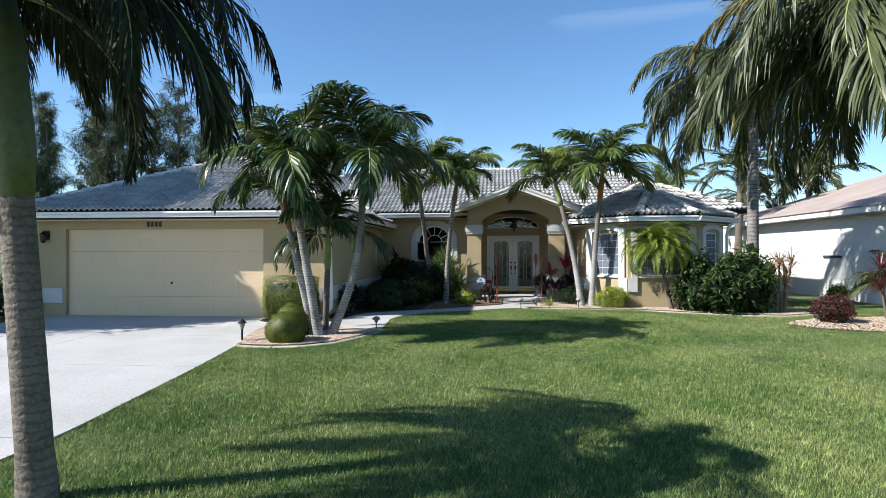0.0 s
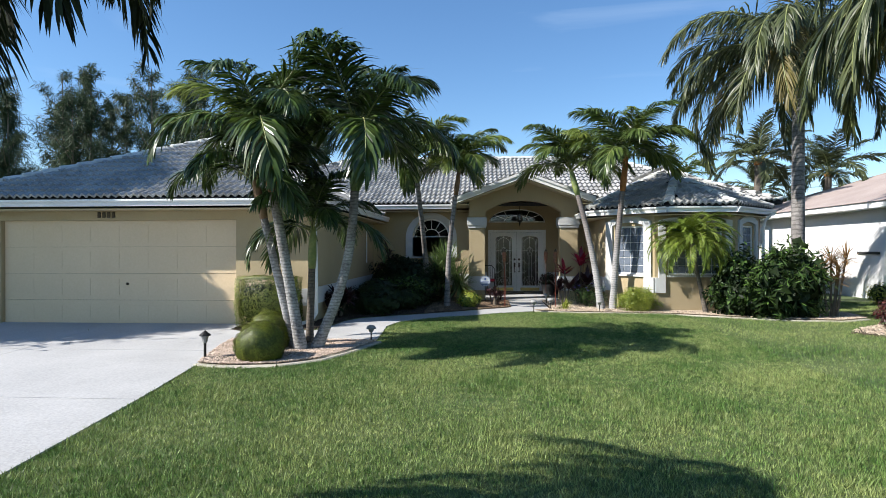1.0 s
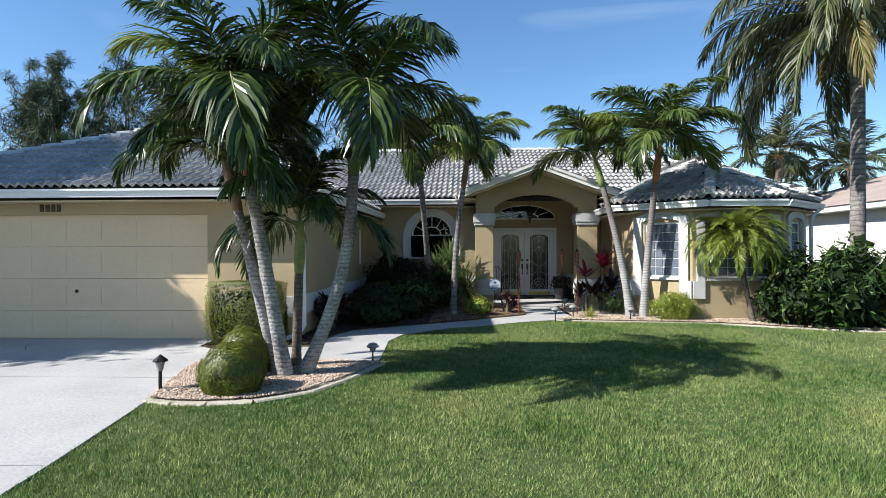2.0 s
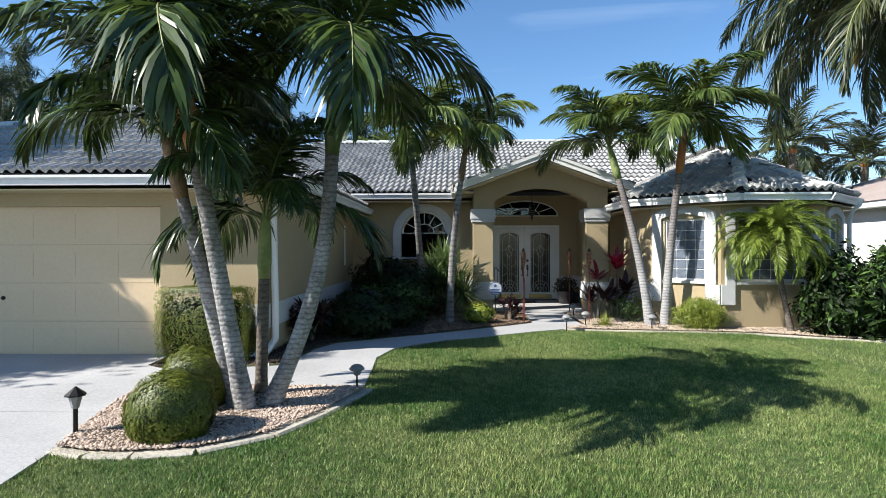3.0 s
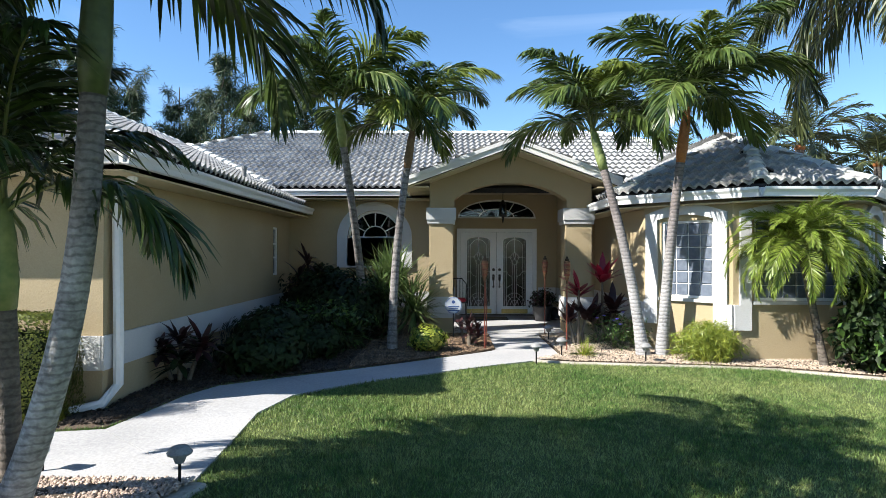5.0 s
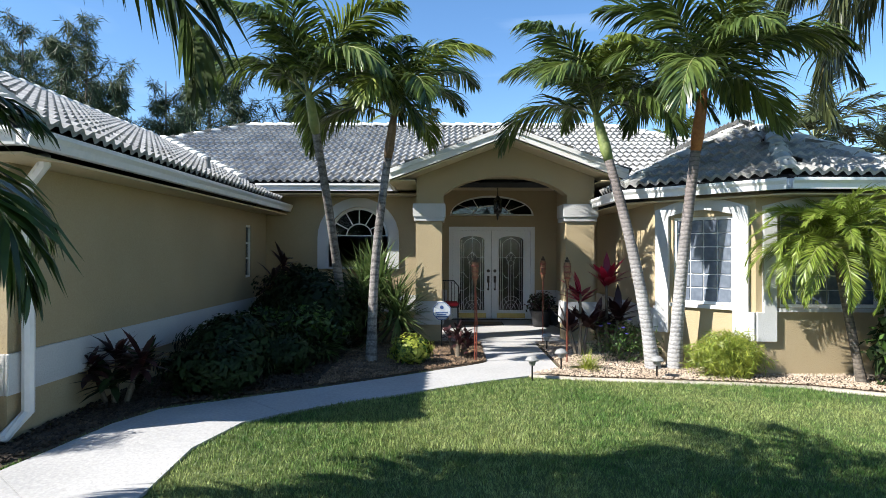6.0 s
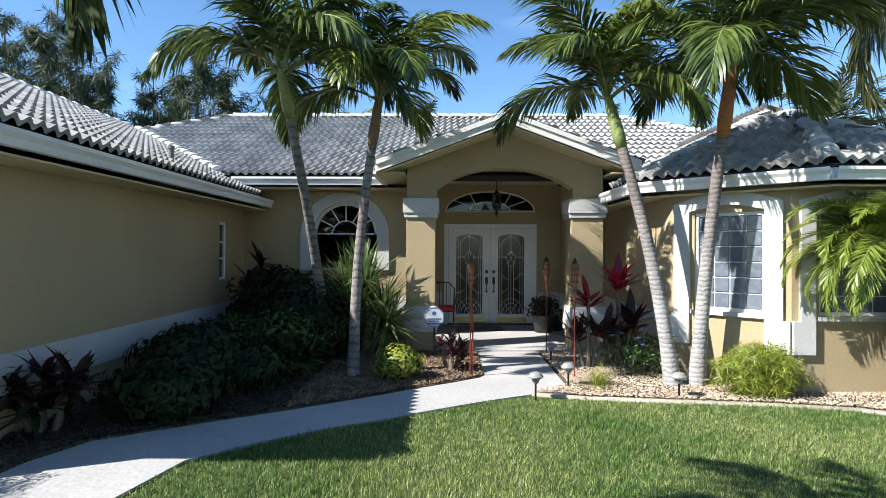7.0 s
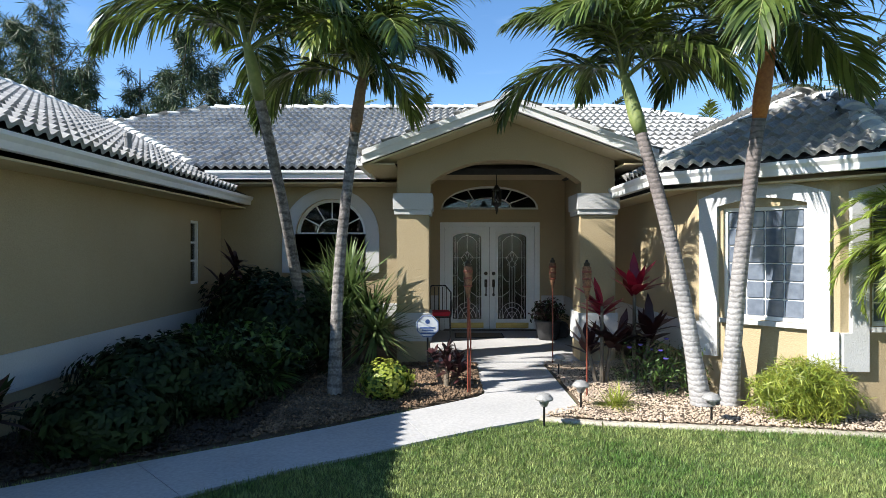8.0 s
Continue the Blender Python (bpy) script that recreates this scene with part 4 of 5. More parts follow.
# ---- palms ----
def frond_mesh(length, pairs, leaf, width, lift, arch_by, hang, seed, plume=False):
    """One feather leaf, growing along +x: a tapered stalk and two rows of drooping leaflets."""
    rng = np.random.default_rng(seed)
    n = 24
    ang = radians(lift) - radians(arch_by) * np.linspace(0, 1, n) ** 1.25
    step = length / (n - 1)
    px = np.r_[0, np.cumsum(np.cos(ang[:-1]) * step)]
    pz = np.r_[0, np.cumsum(np.sin(ang[:-1]) * step)]
    sway = 0.06 * length * rng.normal() * np.linspace(0, 1, n) ** 2
    V, F = [], []
    for i in range(n):
        r = 0.016 * length * (1 - 0.85 * i / (n - 1)) * 0.6
        for k in range(4):
            V.append((px[i] - r * math.sin(ang[i]) * math.sin(k * math.pi / 2), sway[i] + r * math.cos(k * math.pi / 2), pz[i] + r * math.cos(ang[i]) * math.sin(k * math.pi / 2)))
    for i in range(n - 1):
        for k in range(4):
            a, b = i * 4 + k, i * 4 + (k + 1) % 4
            F += [(a, b, b + 4), (a, b + 4, a + 4)]
    stalk = len(F)
    for j in range(pairs):
        s = 0.16 + 0.84 * (j + rng.random() * 0.5) / pairs
        f = s * (n - 1)
        i = min(int(f), n - 2)
        t = f - i
        base = np.array([px[i] + (px[i + 1] - px[i]) * t, sway[i] + (sway[i + 1] - sway[i]) * t, pz[i] + (pz[i + 1] - pz[i]) * t])
        tang = np.array([math.cos(ang[i]), 0, math.sin(ang[i])])
        nor = np.array([-math.sin(ang[i]), 0, math.cos(ang[i])])
        size = leaf * (0.45 + 0.75 * math.sin(math.pi * min(1, 0.18 + s * 0.78))) * (1 - 0.35 * max(0, s - 0.75) / 0.25)
        for side in (-1, 1):
            tilt = rng.uniform(-0.5, 0.5) if plume else rng.uniform(0.0, 0.35)
            d = np.array([0, side, 0]) * (0.85 - 0.35 * s) + tang * (0.55 + 0.6 * s) + nor * tilt + rng.normal(size=3) * 0.09
            d /= np.linalg.norm(d)
            ln = size * rng.uniform(0.8, 1.12)
            wv = np.cross(d, nor)
            wv /= np.linalg.norm(wv) + 1e-9
            wv = wv + nor * rng.normal() * 0.5
            wv /= np.linalg.norm(wv)
            pts, q, way = [], base.copy(), d.copy()
            for k in range(4):
                pts.append(q.copy())
                way = way + np.array([0, 0, -1.0]) * hang * (0.55 + 0.35 * k) * rng.uniform(0.7, 1.3)
                way /= np.linalg.norm(way)
                q = q + way * ln / 3
            o = len(V)
            for k, w in enumerate((0.35, 1.0, 0.8)):
                V += [pts[k] - wv * width * w / 2, pts[k] + wv * width * w / 2]
            V.append(pts[3])
            F += [(o, o + 1, o + 3), (o, o + 3, o + 2), (o + 2, o + 3, o + 5), (o + 2, o + 5, o + 4), (o + 4, o + 5, o + 6)]
    me = arrays("frond", V, F)
    return me, stalk


def frond_set(kind, leaf_mat, n=5):
    """Leaves of one kind at several ages, from upright to hanging."""
    made = []
    for k in range(n):
        f = k / (n - 1)
        if kind == "feather":        # short, strongly arched
            me, stalk = frond_mesh(1.85, 76, 0.56, 0.034, 86 - 46 * f, 86 + 36 * f, 0.42, 10 + k)
        elif kind == "heavy":        # stout crown with long hanging leaflets
            me, stalk = frond_mesh(1.85, 60, 0.60, 0.036, 86 - 56 * f, 90 + 36 * f, 0.48, 20 + k)
        elif kind == "royal":        # long, hanging plumes
            me, stalk = frond_mesh(3.3, 130, 0.66, 0.028, 72 - 60 * f, 104 + 30 * f, 0.55, 40 + k, True)
        elif kind == "coconut":
            me, stalk = frond_mesh(2.7, 60, 0.62, 0.045, 74 - 60 * f, 60 + 45 * f, 0.28, 60 + k)
        else:                        # pygmy date: thin, recurved
            me, stalk = frond_mesh(1.1, 80, 0.20, 0.010, 70 - 64 * f, 104 + 18 * f, 0.10, 80 + k)
        me.materials.append(RACHIS)
        me.materials.append(leaf_mat)
        idx = np.ones(len(me.polygons), np.int32)
        idx[:stalk] = 0
        me.polygons.foreach_set("material_index", idx)
        made.append(me)
    return made


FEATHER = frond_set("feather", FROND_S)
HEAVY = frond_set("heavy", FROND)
FEATHER_Y = frond_set("feather", FROND_Y)
ROYAL = frond_set("royal", FROND_D)
ROYAL_Y = frond_set("royal", FROND_T)
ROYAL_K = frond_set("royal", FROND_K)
COCO = frond_set("coconut", FROND_D)
COCO_Y = frond_set("coconut", FROND_Y)
PYGMY = frond_set("pygmy", FROND_P)
palm_rng = random.Random(7)


def palm(base, top, r0, r1, shaft_len, shaft_mat, fronds, count, size, label, group, bark=BARK, bulge=1.25, bow=0.0, yellow=None, rings=0.085, name="palm_tree", start=0.0, oldest=1.0):
    """A palm: a ringed leaning trunk, the leaf sheaths above it, and its leaves."""
    b, t = Vector(base), Vector(top)
    tree = thing(name, b, label, "palm tree", group)
    local = t - b
    n = max(12, int(local.length / rings) * 2)
    pts, rad = [], []
    for i in range(n + 1):
        f = i / n
        p = local * f + Vector((local.x, local.y, 0)) * (-bow * math.sin(math.pi * f))
        swell = bulge - (bulge - 1) * min(1, f * 6)
        pts.append(p)
        rad.append((r0 + (r1 - r0) * f) * swell * (1.0 if i % 2 else 1.010))
    pts[0] = pts[0] + Vector((0, 0, -0.06))
    smooth(part("trunk", tube(pts, rad, 14), bark, tree))
    up = (pts[-1] - pts[-3]).normalized()
    end = pts[-1] + up * shaft_len
    if shaft_len > 0.05:
        smooth(part("crownshaft", tube([pts[-1] - up * 0.03, pts[-1] + up * shaft_len * 0.2, pts[-1] + up * shaft_len * 0.7, end], [r1 * 1.05, r1 * 1.32, r1 * 1.1, r1 * 0.65], 12), shaft_mat, tree, "swollen leaf sheath at the trunk top"))
    for k in range(count):
        f = (k + 0.5) / count
        pool = yellow if yellow and palm_rng.random() < 0.22 else fronds
        me = pool[min(int(f * oldest * len(pool)), len(pool) - 1)]
        ob = part("frond", me, None, tree)
        turn = start + 137.5 * k + palm_rng.uniform(-14, 14)
        sc = size * palm_rng.uniform(0.86, 1.1) * (0.8 if f < 0.12 else 1)
        ob.matrix_basis = Matrix.Translation(end - up * 0.1 * f) @ pose(0, 0, 0, 0, 0, turn) @ pose(r1 * 0.3, 0, 0, palm_rng.uniform(-14, 14), palm_rng.uniform(-9, 9), 0) @ Matrix.Scale(sc, 4)
    return tree


ISLE = "palms in the island bed"
BEDP = "palms beside the entry"
palm((-4.08, -10.92, 0.03), (-4.44, -11.32, 2.10), 0.075, 0.056, 0.6, SHAFT_B, HEAVY, 12, 0.84, "slim leaning palm with a pale ringed trunk", ISLE, start=20)
palm((-3.95, -11.04, 0.03), (-4.22, -11.52, 2.46), 0.088, 0.066, 0.8, SHAFT_O, HEAVY, 14, 1.05, "stout leaning palm with an orange-brown leaf sheath", ISLE, yellow=FEATHER_Y, start=75)
palm((-3.99, -10.48, 0.03), (-3.88, -10.7, 1.33), 0.065, 0.055, 0.65, SHAFT_G, HEAVY, 14, 0.76, "short upright palm with a dark crown", ISLE, bark=DARKBARK, start=140)
palm((-3.77, -10.86, 0.03), (-3.08, -11.15, 2.52), 0.085, 0.064, 0.88, SHAFT_D, HEAVY, 14, 1.03, "stout palm leaning over the lawn", ISLE, bow=-0.25, start=200)
palm((-2.65, -3.65, 0.14), (-2.78, -5.35, 3.30), 0.078, 0.055, 0.55, SHAFT_G, FEATHER, 14, 0.96, "slender palm leaning out of the shaded bed", BEDP, bark=PALEBARK, bow=0.08, yellow=FEATHER_Y, start=15)
palm((-2.05, -5.05, 0.14), (-1.82, -5.1, 3.0), 0.07, 0.052, 0.62, SHAFT_B, FEATHER, 14, 0.92, "slender palm with a brown leaf sheath", BEDP, bark=PALEBARK, bow=0.25, yellow=FEATHER_Y, start=90)
palm((1.72, -5.52, 0.14), (1.2, -5.25, 2.95), 0.085, 0.06, 0.68, SHAFT_G, FEATHER, 15, 0.95, "leaning palm with a whitewashed ringed trunk", BEDP, bark=WHITEBARK, bow=0.1, yellow=FEATHER_Y, start=160)
palm((2.0, -5.5, 0.14), (2.18, -5.75, 3.0), 0.085, 0.06, 0.8, SHAFT_O, FEATHER, 15, 1.0, "palm with an orange-brown leaf sheath", BEDP, bark=WHITEBARK, bow=0.1, yellow=FEATHER_Y, start=250)
palm((5.9, -6.3, 0.12), (5.95, -6.25, 5.2), 0.145, 0.12, 0.8, SHAFT_G, ROYAL[1:], 34, 1.08, "tall queen palm with hanging plumes at the house corner", "queen palms", bark=PALEBARK, bulge=1.1, yellow=ROYAL_Y, rings=0.16, start=40)
# Leaves and sheath here take dark colours in place of the crown's shade
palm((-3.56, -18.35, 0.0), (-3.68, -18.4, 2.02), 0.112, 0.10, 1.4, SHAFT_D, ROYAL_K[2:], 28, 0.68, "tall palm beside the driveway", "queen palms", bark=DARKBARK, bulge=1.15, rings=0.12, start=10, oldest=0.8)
palm((4.55, -14.6, 0.0), (4.55, -14.6, 3.7), 0.16, 0.13, 0.65, SHAFT_G, ROYAL[2:], 50, 1.0, "tall queen palm on the lawn with drooping plumes", "queen palms", bark=PALEBARK, bulge=1.15, rings=0.16, yellow=ROYAL_Y, start=100)
palm((3.9, -6.3, 0.14), (3.55, -6.35, 1.72), 0.05, 0.045, 0.1, SHAFT_G, PYGMY, 80, 1.0, "pygmy date palm with a slim dark leaning trunk", "pygmy palms", bark=DARKBARK, start=30)
FARP = "palms behind the houses"
for (x, y, h, s, yl, st) in ((9.5, 4.0, 4.9, 0.9, COCO, 0), (13.0, 5.5, 4.6, 0.95, COCO, 70), (7.2, 7.5, 4.4, 0.85, COCO_Y, 200), (11.3, 8.0, 4.2, 0.8, COCO, 120), (4.2, 8.6, 4.7, 0.8, COCO, 20), (-2.6, 9.0, 4.9, 0.8, COCO, 260), (-5.0, 8.8, 5.2, 0.75, COCO_Y, 100)):
    palm((x, y, 0.09), (x + 0.2, y, h), 0.17, 0.12, 0.15, SHAFT_O, yl, 18, s, "coconut palm behind the roofs", FARP, bark=DARKBARK, rings=0.2, start=st)


# ---- shrubs ----
def leaves_mesh(points, normals, size, aspect, seed, droop=0.2, jitter=0.8):
    """Small pointed leaves, each a folded diamond, at points facing roughly along normals."""
    rng = np.random.default_rng(seed)
    n = len(points)
    nor = normals + rng.normal(size=(n, 3)) * jitter
    nor /= np.linalg.norm(nor, axis=1)[:, None]
    t = np.cross(nor, rng.normal(size=(n, 3)))
    t /= np.linalg.norm(t, axis=1)[:, None]
    t[:, 2] -= droop
    s = np.cross(nor, t)
    ln = size * rng.uniform(0.65, 1.25, (n, 1))
    w = ln * aspect
    v = np.stack([points, points + t * ln * 0.5 + s * w / 2 + nor * w * 0.2, points + t * ln, points + t * ln * 0.5 - s * w / 2 + nor * w * 0.2], 1)
    k = np.arange(n)[:, None] * 4
    tri = np.concatenate([k + [0, 1, 2], k + [0, 2, 3]])
    return arrays("leaves", v.reshape(-1, 3), tri)


def blob(n, radii, seed, box_like=False, lumps=0.12, fill=0.25):
    """Points over a lumpy rounded body, standing on z = 0, with outward normals."""
    rng = np.random.default_rng(seed)
    d = rng.normal(size=(n, 3))
    d /= np.linalg.norm(d, axis=1)[:, None]
    if box_like:
        m = np.abs(d).max(1)[:, None]
        p = d / m * (0.9 + 0.1 * m)
    else:
        p = d
    off = np.array([noise.noise(Vector(q) * 2.3 + Vector((seed, 0, 0))) for q in d])[:, None]
    tuft = np.array([noise.noise(Vector(q) * 9.0 + Vector((0, seed, 0))) for q in d])[:, None]
    p = p * (1 + lumps * off * 2 + 0.07 * tuft) * (1 - fill * rng.random((n, 1)) ** 2)
    p = p * np.array(radii)
    p[:, 2] += radii[2]
    nor = d / np.array(radii)
    nor /= np.linalg.norm(nor, axis=1)[:, None]
    return p, nor


def bush(name, at, radii, count, size, aspect, mats, label, group="", box_like=False, lumps=0.12, fill=0.25, core=True, seed=1, category="bush"):
    """A shrub: short stems, inner leaves coloured dark for the shade within, and the outer leaves."""
    top = thing(name, at, label, category, group)
    p, nor = blob(count, radii, seed, box_like, lumps, fill)
    for i, mt in enumerate(mats):
        part("foliage", leaves_mesh(p[i::len(mats)], nor[i::len(mats)], size, aspect, seed + i), mt, top)
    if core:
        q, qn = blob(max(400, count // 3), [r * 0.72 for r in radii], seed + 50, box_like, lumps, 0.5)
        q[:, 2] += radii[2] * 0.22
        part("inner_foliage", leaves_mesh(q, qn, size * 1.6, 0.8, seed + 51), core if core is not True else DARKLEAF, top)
    r = random.Random(seed)
    for k in range(5):
        a = r.uniform(0, 6.28)
        part("stem", tube([(0.05 * math.cos(a), 0.05 * math.sin(a), -0.03), (radii[0] * 0.25 * math.cos(a), radii[1] * 0.25 * math.sin(a), radii[2] * 0.6), (radii[0] * 0.55 * math.cos(a), radii[1] * 0.55 * math.sin(a), radii[2] * 1.3)], [0.015, 0.011, 0.005], 6), WOODBARK, top)
    return top


def blades(name, at, heads, count, length, width, mats, label, category, arch_by=0.6, low=-0.4, seed=3, stems=True, group=""):
    """A plant of strap leaves that radiate from stem tops."""
    top = thing(name, at, label, category, group)
    rng = np.random.default_rng(seed)
    for h, head_at in enumerate(heads):
        V, F = [], []
        hp = np.array(head_at, float)
        for k in range(count):
            az = rng.uniform(0, 2 * math.pi)
            el = math.asin(rng.uniform(low, 0.98))
            d = np.array([math.cos(az) * math.cos(el), math.sin(az) * math.cos(el), math.sin(el)])
            s = np.cross(d, [0, 0, 1.0])
            s /= np.linalg.norm(s) + 1e-6
            ln = length * rng.uniform(0.7, 1.1)
            q, way, o = hp + d * 0.02 + np.array([0, 0, rng.uniform(-0.12, 0.02)]), d.copy(), len(V)
            for j, w in enumerate((0.5, 1.0, 0.85, 0.0)):
                if w:
                    V += [q - s * width * w / 2, q + s * width * w / 2]
                else:
                    V.append(q)
                way = way + np.array([0, 0, -arch_by * 0.3])
                way /= np.linalg.norm(way)
                q = q + way * ln / 3
            F += [(o, o + 1, o + 3), (o, o + 3, o + 2), (o + 2, o + 3, o + 5), (o + 2, o + 5, o + 4), (o + 4, o + 5, o + 6)]
        part("leaf_head", arrays("leaf_head", V, F), mats[h % len(mats)], top)
        if stems:
            part("stem", tube([(hp[0] * 0.35, hp[1] * 0.35, -0.04), (hp[0] * 0.7, hp[1] * 0.7, hp[2] * 0.55), tuple(hp)], [0.03, 0.022, 0.018], 7), WOODBARK, top)
    return top


def g(x, y, extra=0.03):
    return (x, y, rise(y) + extra)


CLIP = "clipped bushes by the driveway"
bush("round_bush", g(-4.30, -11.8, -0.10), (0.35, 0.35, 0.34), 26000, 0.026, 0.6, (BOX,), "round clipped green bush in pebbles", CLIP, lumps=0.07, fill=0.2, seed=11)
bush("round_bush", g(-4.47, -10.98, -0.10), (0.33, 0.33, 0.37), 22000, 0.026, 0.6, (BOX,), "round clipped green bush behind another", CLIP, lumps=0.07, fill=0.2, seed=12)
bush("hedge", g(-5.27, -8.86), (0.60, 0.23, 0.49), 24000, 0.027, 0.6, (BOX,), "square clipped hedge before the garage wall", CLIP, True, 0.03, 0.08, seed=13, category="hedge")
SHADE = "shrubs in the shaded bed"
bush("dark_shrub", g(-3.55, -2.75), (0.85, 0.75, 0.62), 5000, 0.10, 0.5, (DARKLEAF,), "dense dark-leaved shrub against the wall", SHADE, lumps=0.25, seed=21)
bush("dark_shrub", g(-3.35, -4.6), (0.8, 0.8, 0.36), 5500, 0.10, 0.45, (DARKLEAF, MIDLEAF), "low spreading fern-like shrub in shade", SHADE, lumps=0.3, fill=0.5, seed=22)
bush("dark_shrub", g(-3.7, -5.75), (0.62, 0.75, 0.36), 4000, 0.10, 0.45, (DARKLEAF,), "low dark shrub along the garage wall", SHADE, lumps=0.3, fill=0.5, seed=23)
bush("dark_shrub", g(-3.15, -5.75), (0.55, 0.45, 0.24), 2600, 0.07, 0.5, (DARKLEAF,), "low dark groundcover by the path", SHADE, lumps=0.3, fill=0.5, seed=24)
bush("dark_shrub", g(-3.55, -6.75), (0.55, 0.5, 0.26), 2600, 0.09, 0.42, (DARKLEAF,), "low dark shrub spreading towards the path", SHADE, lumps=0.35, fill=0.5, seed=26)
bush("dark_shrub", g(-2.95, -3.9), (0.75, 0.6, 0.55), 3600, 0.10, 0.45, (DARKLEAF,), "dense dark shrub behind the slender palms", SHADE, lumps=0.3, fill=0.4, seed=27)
for fx, fy, fs in ((-3.35, -5.35, 61), (-2.75, -5.05, 62), (-3.75, -6.2, 63)):
    blades("fern", g(fx, fy), [(0, 0, 0.25), (0.12, 0.08, 0.3), (-0.14, 0.02, 0.22)], 40, 0.42, 0.05, (MIDLEAF, DARKLEAF), "arching green fern in the shaded bed", "fern", 0.8, 0.1, fs, False, group="ferns")
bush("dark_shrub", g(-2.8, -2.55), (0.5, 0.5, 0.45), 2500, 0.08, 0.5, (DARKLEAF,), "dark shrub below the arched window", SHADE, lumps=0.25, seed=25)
blades("ti_plant", g(-4.36, -7.3), [(0.0, 0, 0.5), (0.22, 0.1, 0.38), (-0.15, -0.2, 0.42), (0.1, -0.25, 0.3), (0.3, -0.1, 0.45)], 30, 0.36, 0.07, (PURPLELEAF, DARKLEAF), "dark-leaved ti plant by the garage wall", "shrub", 0.8, 0.0, 31, group=SHADE)
blades("ti_plant", g(-3.9, -2.9), [(0.0, 0, 1.35), (0.3, -0.2, 1.2), (-0.1, -0.25, 1.05), (0.25, -0.4, 0.8)], 26, 0.42, 0.07, (PURPLELEAF, DARKLEAF), "tall dark ti plant against the wall", "shrub", 0.8, 0.0, 32, group=SHADE)
blades("spiky_dracaena", g(-2.22, -3.3), [(0.0, 0.0, 1.22), (0.1, -0.1, 1.05), (-0.2, 0.1, 1.0), (0.34, -0.2, 0.78), (0.44, -0.3, 0.52), (-0.1, -0.25, 0.72)], 150, 0.74, 0.032, (SPIKELEAF,), "large spiky dracaena with stiff green leaves", "shrub", 0.06, -0.65, 33)
bush("lime_bush", g(-1.48, -5.2), (0.30, 0.28, 0.20), 1300, 0.055, 0.6, (LIMELEAF,), "small yellow-green bush by the path", lumps=0.2, fill=0.5, core=MIDLEAF, seed=41)
blades("red_croton", g(-0.84, -4.66), [(0, 0, 0.42), (0.14, 0.06, 0.34), (-0.14, 0.05, 0.36), (0.02, -0.14, 0.28), (0.16, -0.1, 0.22)], 26, 0.17, 0.045, (PURPLELEAF,), "small dark red croton by the walk", "shrub", 0.5, 0.0, 42)
blades("cordyline", g(0.98, -4.55), [(0, 0, 0.92), (0.12, 0.05, 0.5), (-0.14, 0.1, 0.42)], 16, 0.38, 0.10, (REDLEAF, PURPLELEAF, PURPLELEAF), "crimson ti plant with dark lower leaves", "shrub", 0.35, 0.4, 43, group="red ti plants")
blades("cordyline", g(1.42, -4.35), [(0, 0, 1.12), (0.16, -0.1, 0.6), (-0.16, 0.05, 0.45), (0.1, 0.15, 0.3)], 20, 0.46, 0.11, (REDLEAF, PURPLELEAF, PURPLELEAF, PURPLELEAF), "taller crimson ti plant by the wall", "shrub", 0.4, 0.3, 44, group="red ti plants")
flower = bush("flowering_shrub", g(1.5, -5.0), (0.45, 0.38, 0.30), 1300, 0.055, 0.3, (MIDLEAF, MIDLEAF, DARKLEAF), "loose shrub with a few blue-violet flowers", lumps=0.3, fill=0.7, core=False, seed=45)
pr = random.Random(9)
for k in range(9):
    a, e = pr.uniform(0, 6.28), pr.uniform(0.3, 1.3)
    ob = part("flower", lathe([(0.004, 0), (0.026, 0.012), (0.03, 0.02), (0.008, 0.014)], 6), BLUEFLOWER, flower)
    ob.location = (0.42 * math.cos(a) * math.cos(e), 0.36 * math.sin(a) * math.cos(e), 0.3 + 0.3 * math.sin(e))
blades("grass_tuft", g(0.8, -5.62), [(0, 0, 0.03), (0.08, 0.05, 0.03)], 150, 0.28, 0.008, (LIMELEAF,), "small green grass tuft in gravel", "grass", 0.6, 0.1, 46, False)
bush("bamboo_bush", g(2.48, -5.95), (0.42, 0.3, 0.29), 8500, 0.10, 0.085, (LIMELEAF, LIMELEAF, FROND_P), "feathery light green bush below the window", lumps=0.25, fill=0.7, core=False, seed=47)
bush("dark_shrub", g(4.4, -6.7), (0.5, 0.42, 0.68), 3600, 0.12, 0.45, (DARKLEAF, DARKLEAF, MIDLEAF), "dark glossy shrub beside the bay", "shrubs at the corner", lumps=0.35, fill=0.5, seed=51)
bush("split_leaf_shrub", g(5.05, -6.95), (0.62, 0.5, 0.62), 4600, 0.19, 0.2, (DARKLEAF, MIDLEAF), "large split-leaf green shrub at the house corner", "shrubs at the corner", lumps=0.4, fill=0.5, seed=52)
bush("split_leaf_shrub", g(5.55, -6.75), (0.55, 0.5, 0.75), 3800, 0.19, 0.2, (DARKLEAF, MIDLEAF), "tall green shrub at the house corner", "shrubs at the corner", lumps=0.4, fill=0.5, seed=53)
blades("rusty_dracaena", g(6.25, -6.95), [(0, 0, 1.25), (0.2, 0.05, 1.05), (-0.2, 0.0, 1.1), (0.05, -0.1, 0.85), (0.25, -0.1, 1.3)], 80, 0.42, 0.02, (RUSTLEAF,), "rust-coloured dracaena on thin pale stems", "shrub", 0.3, -0.2, 54)
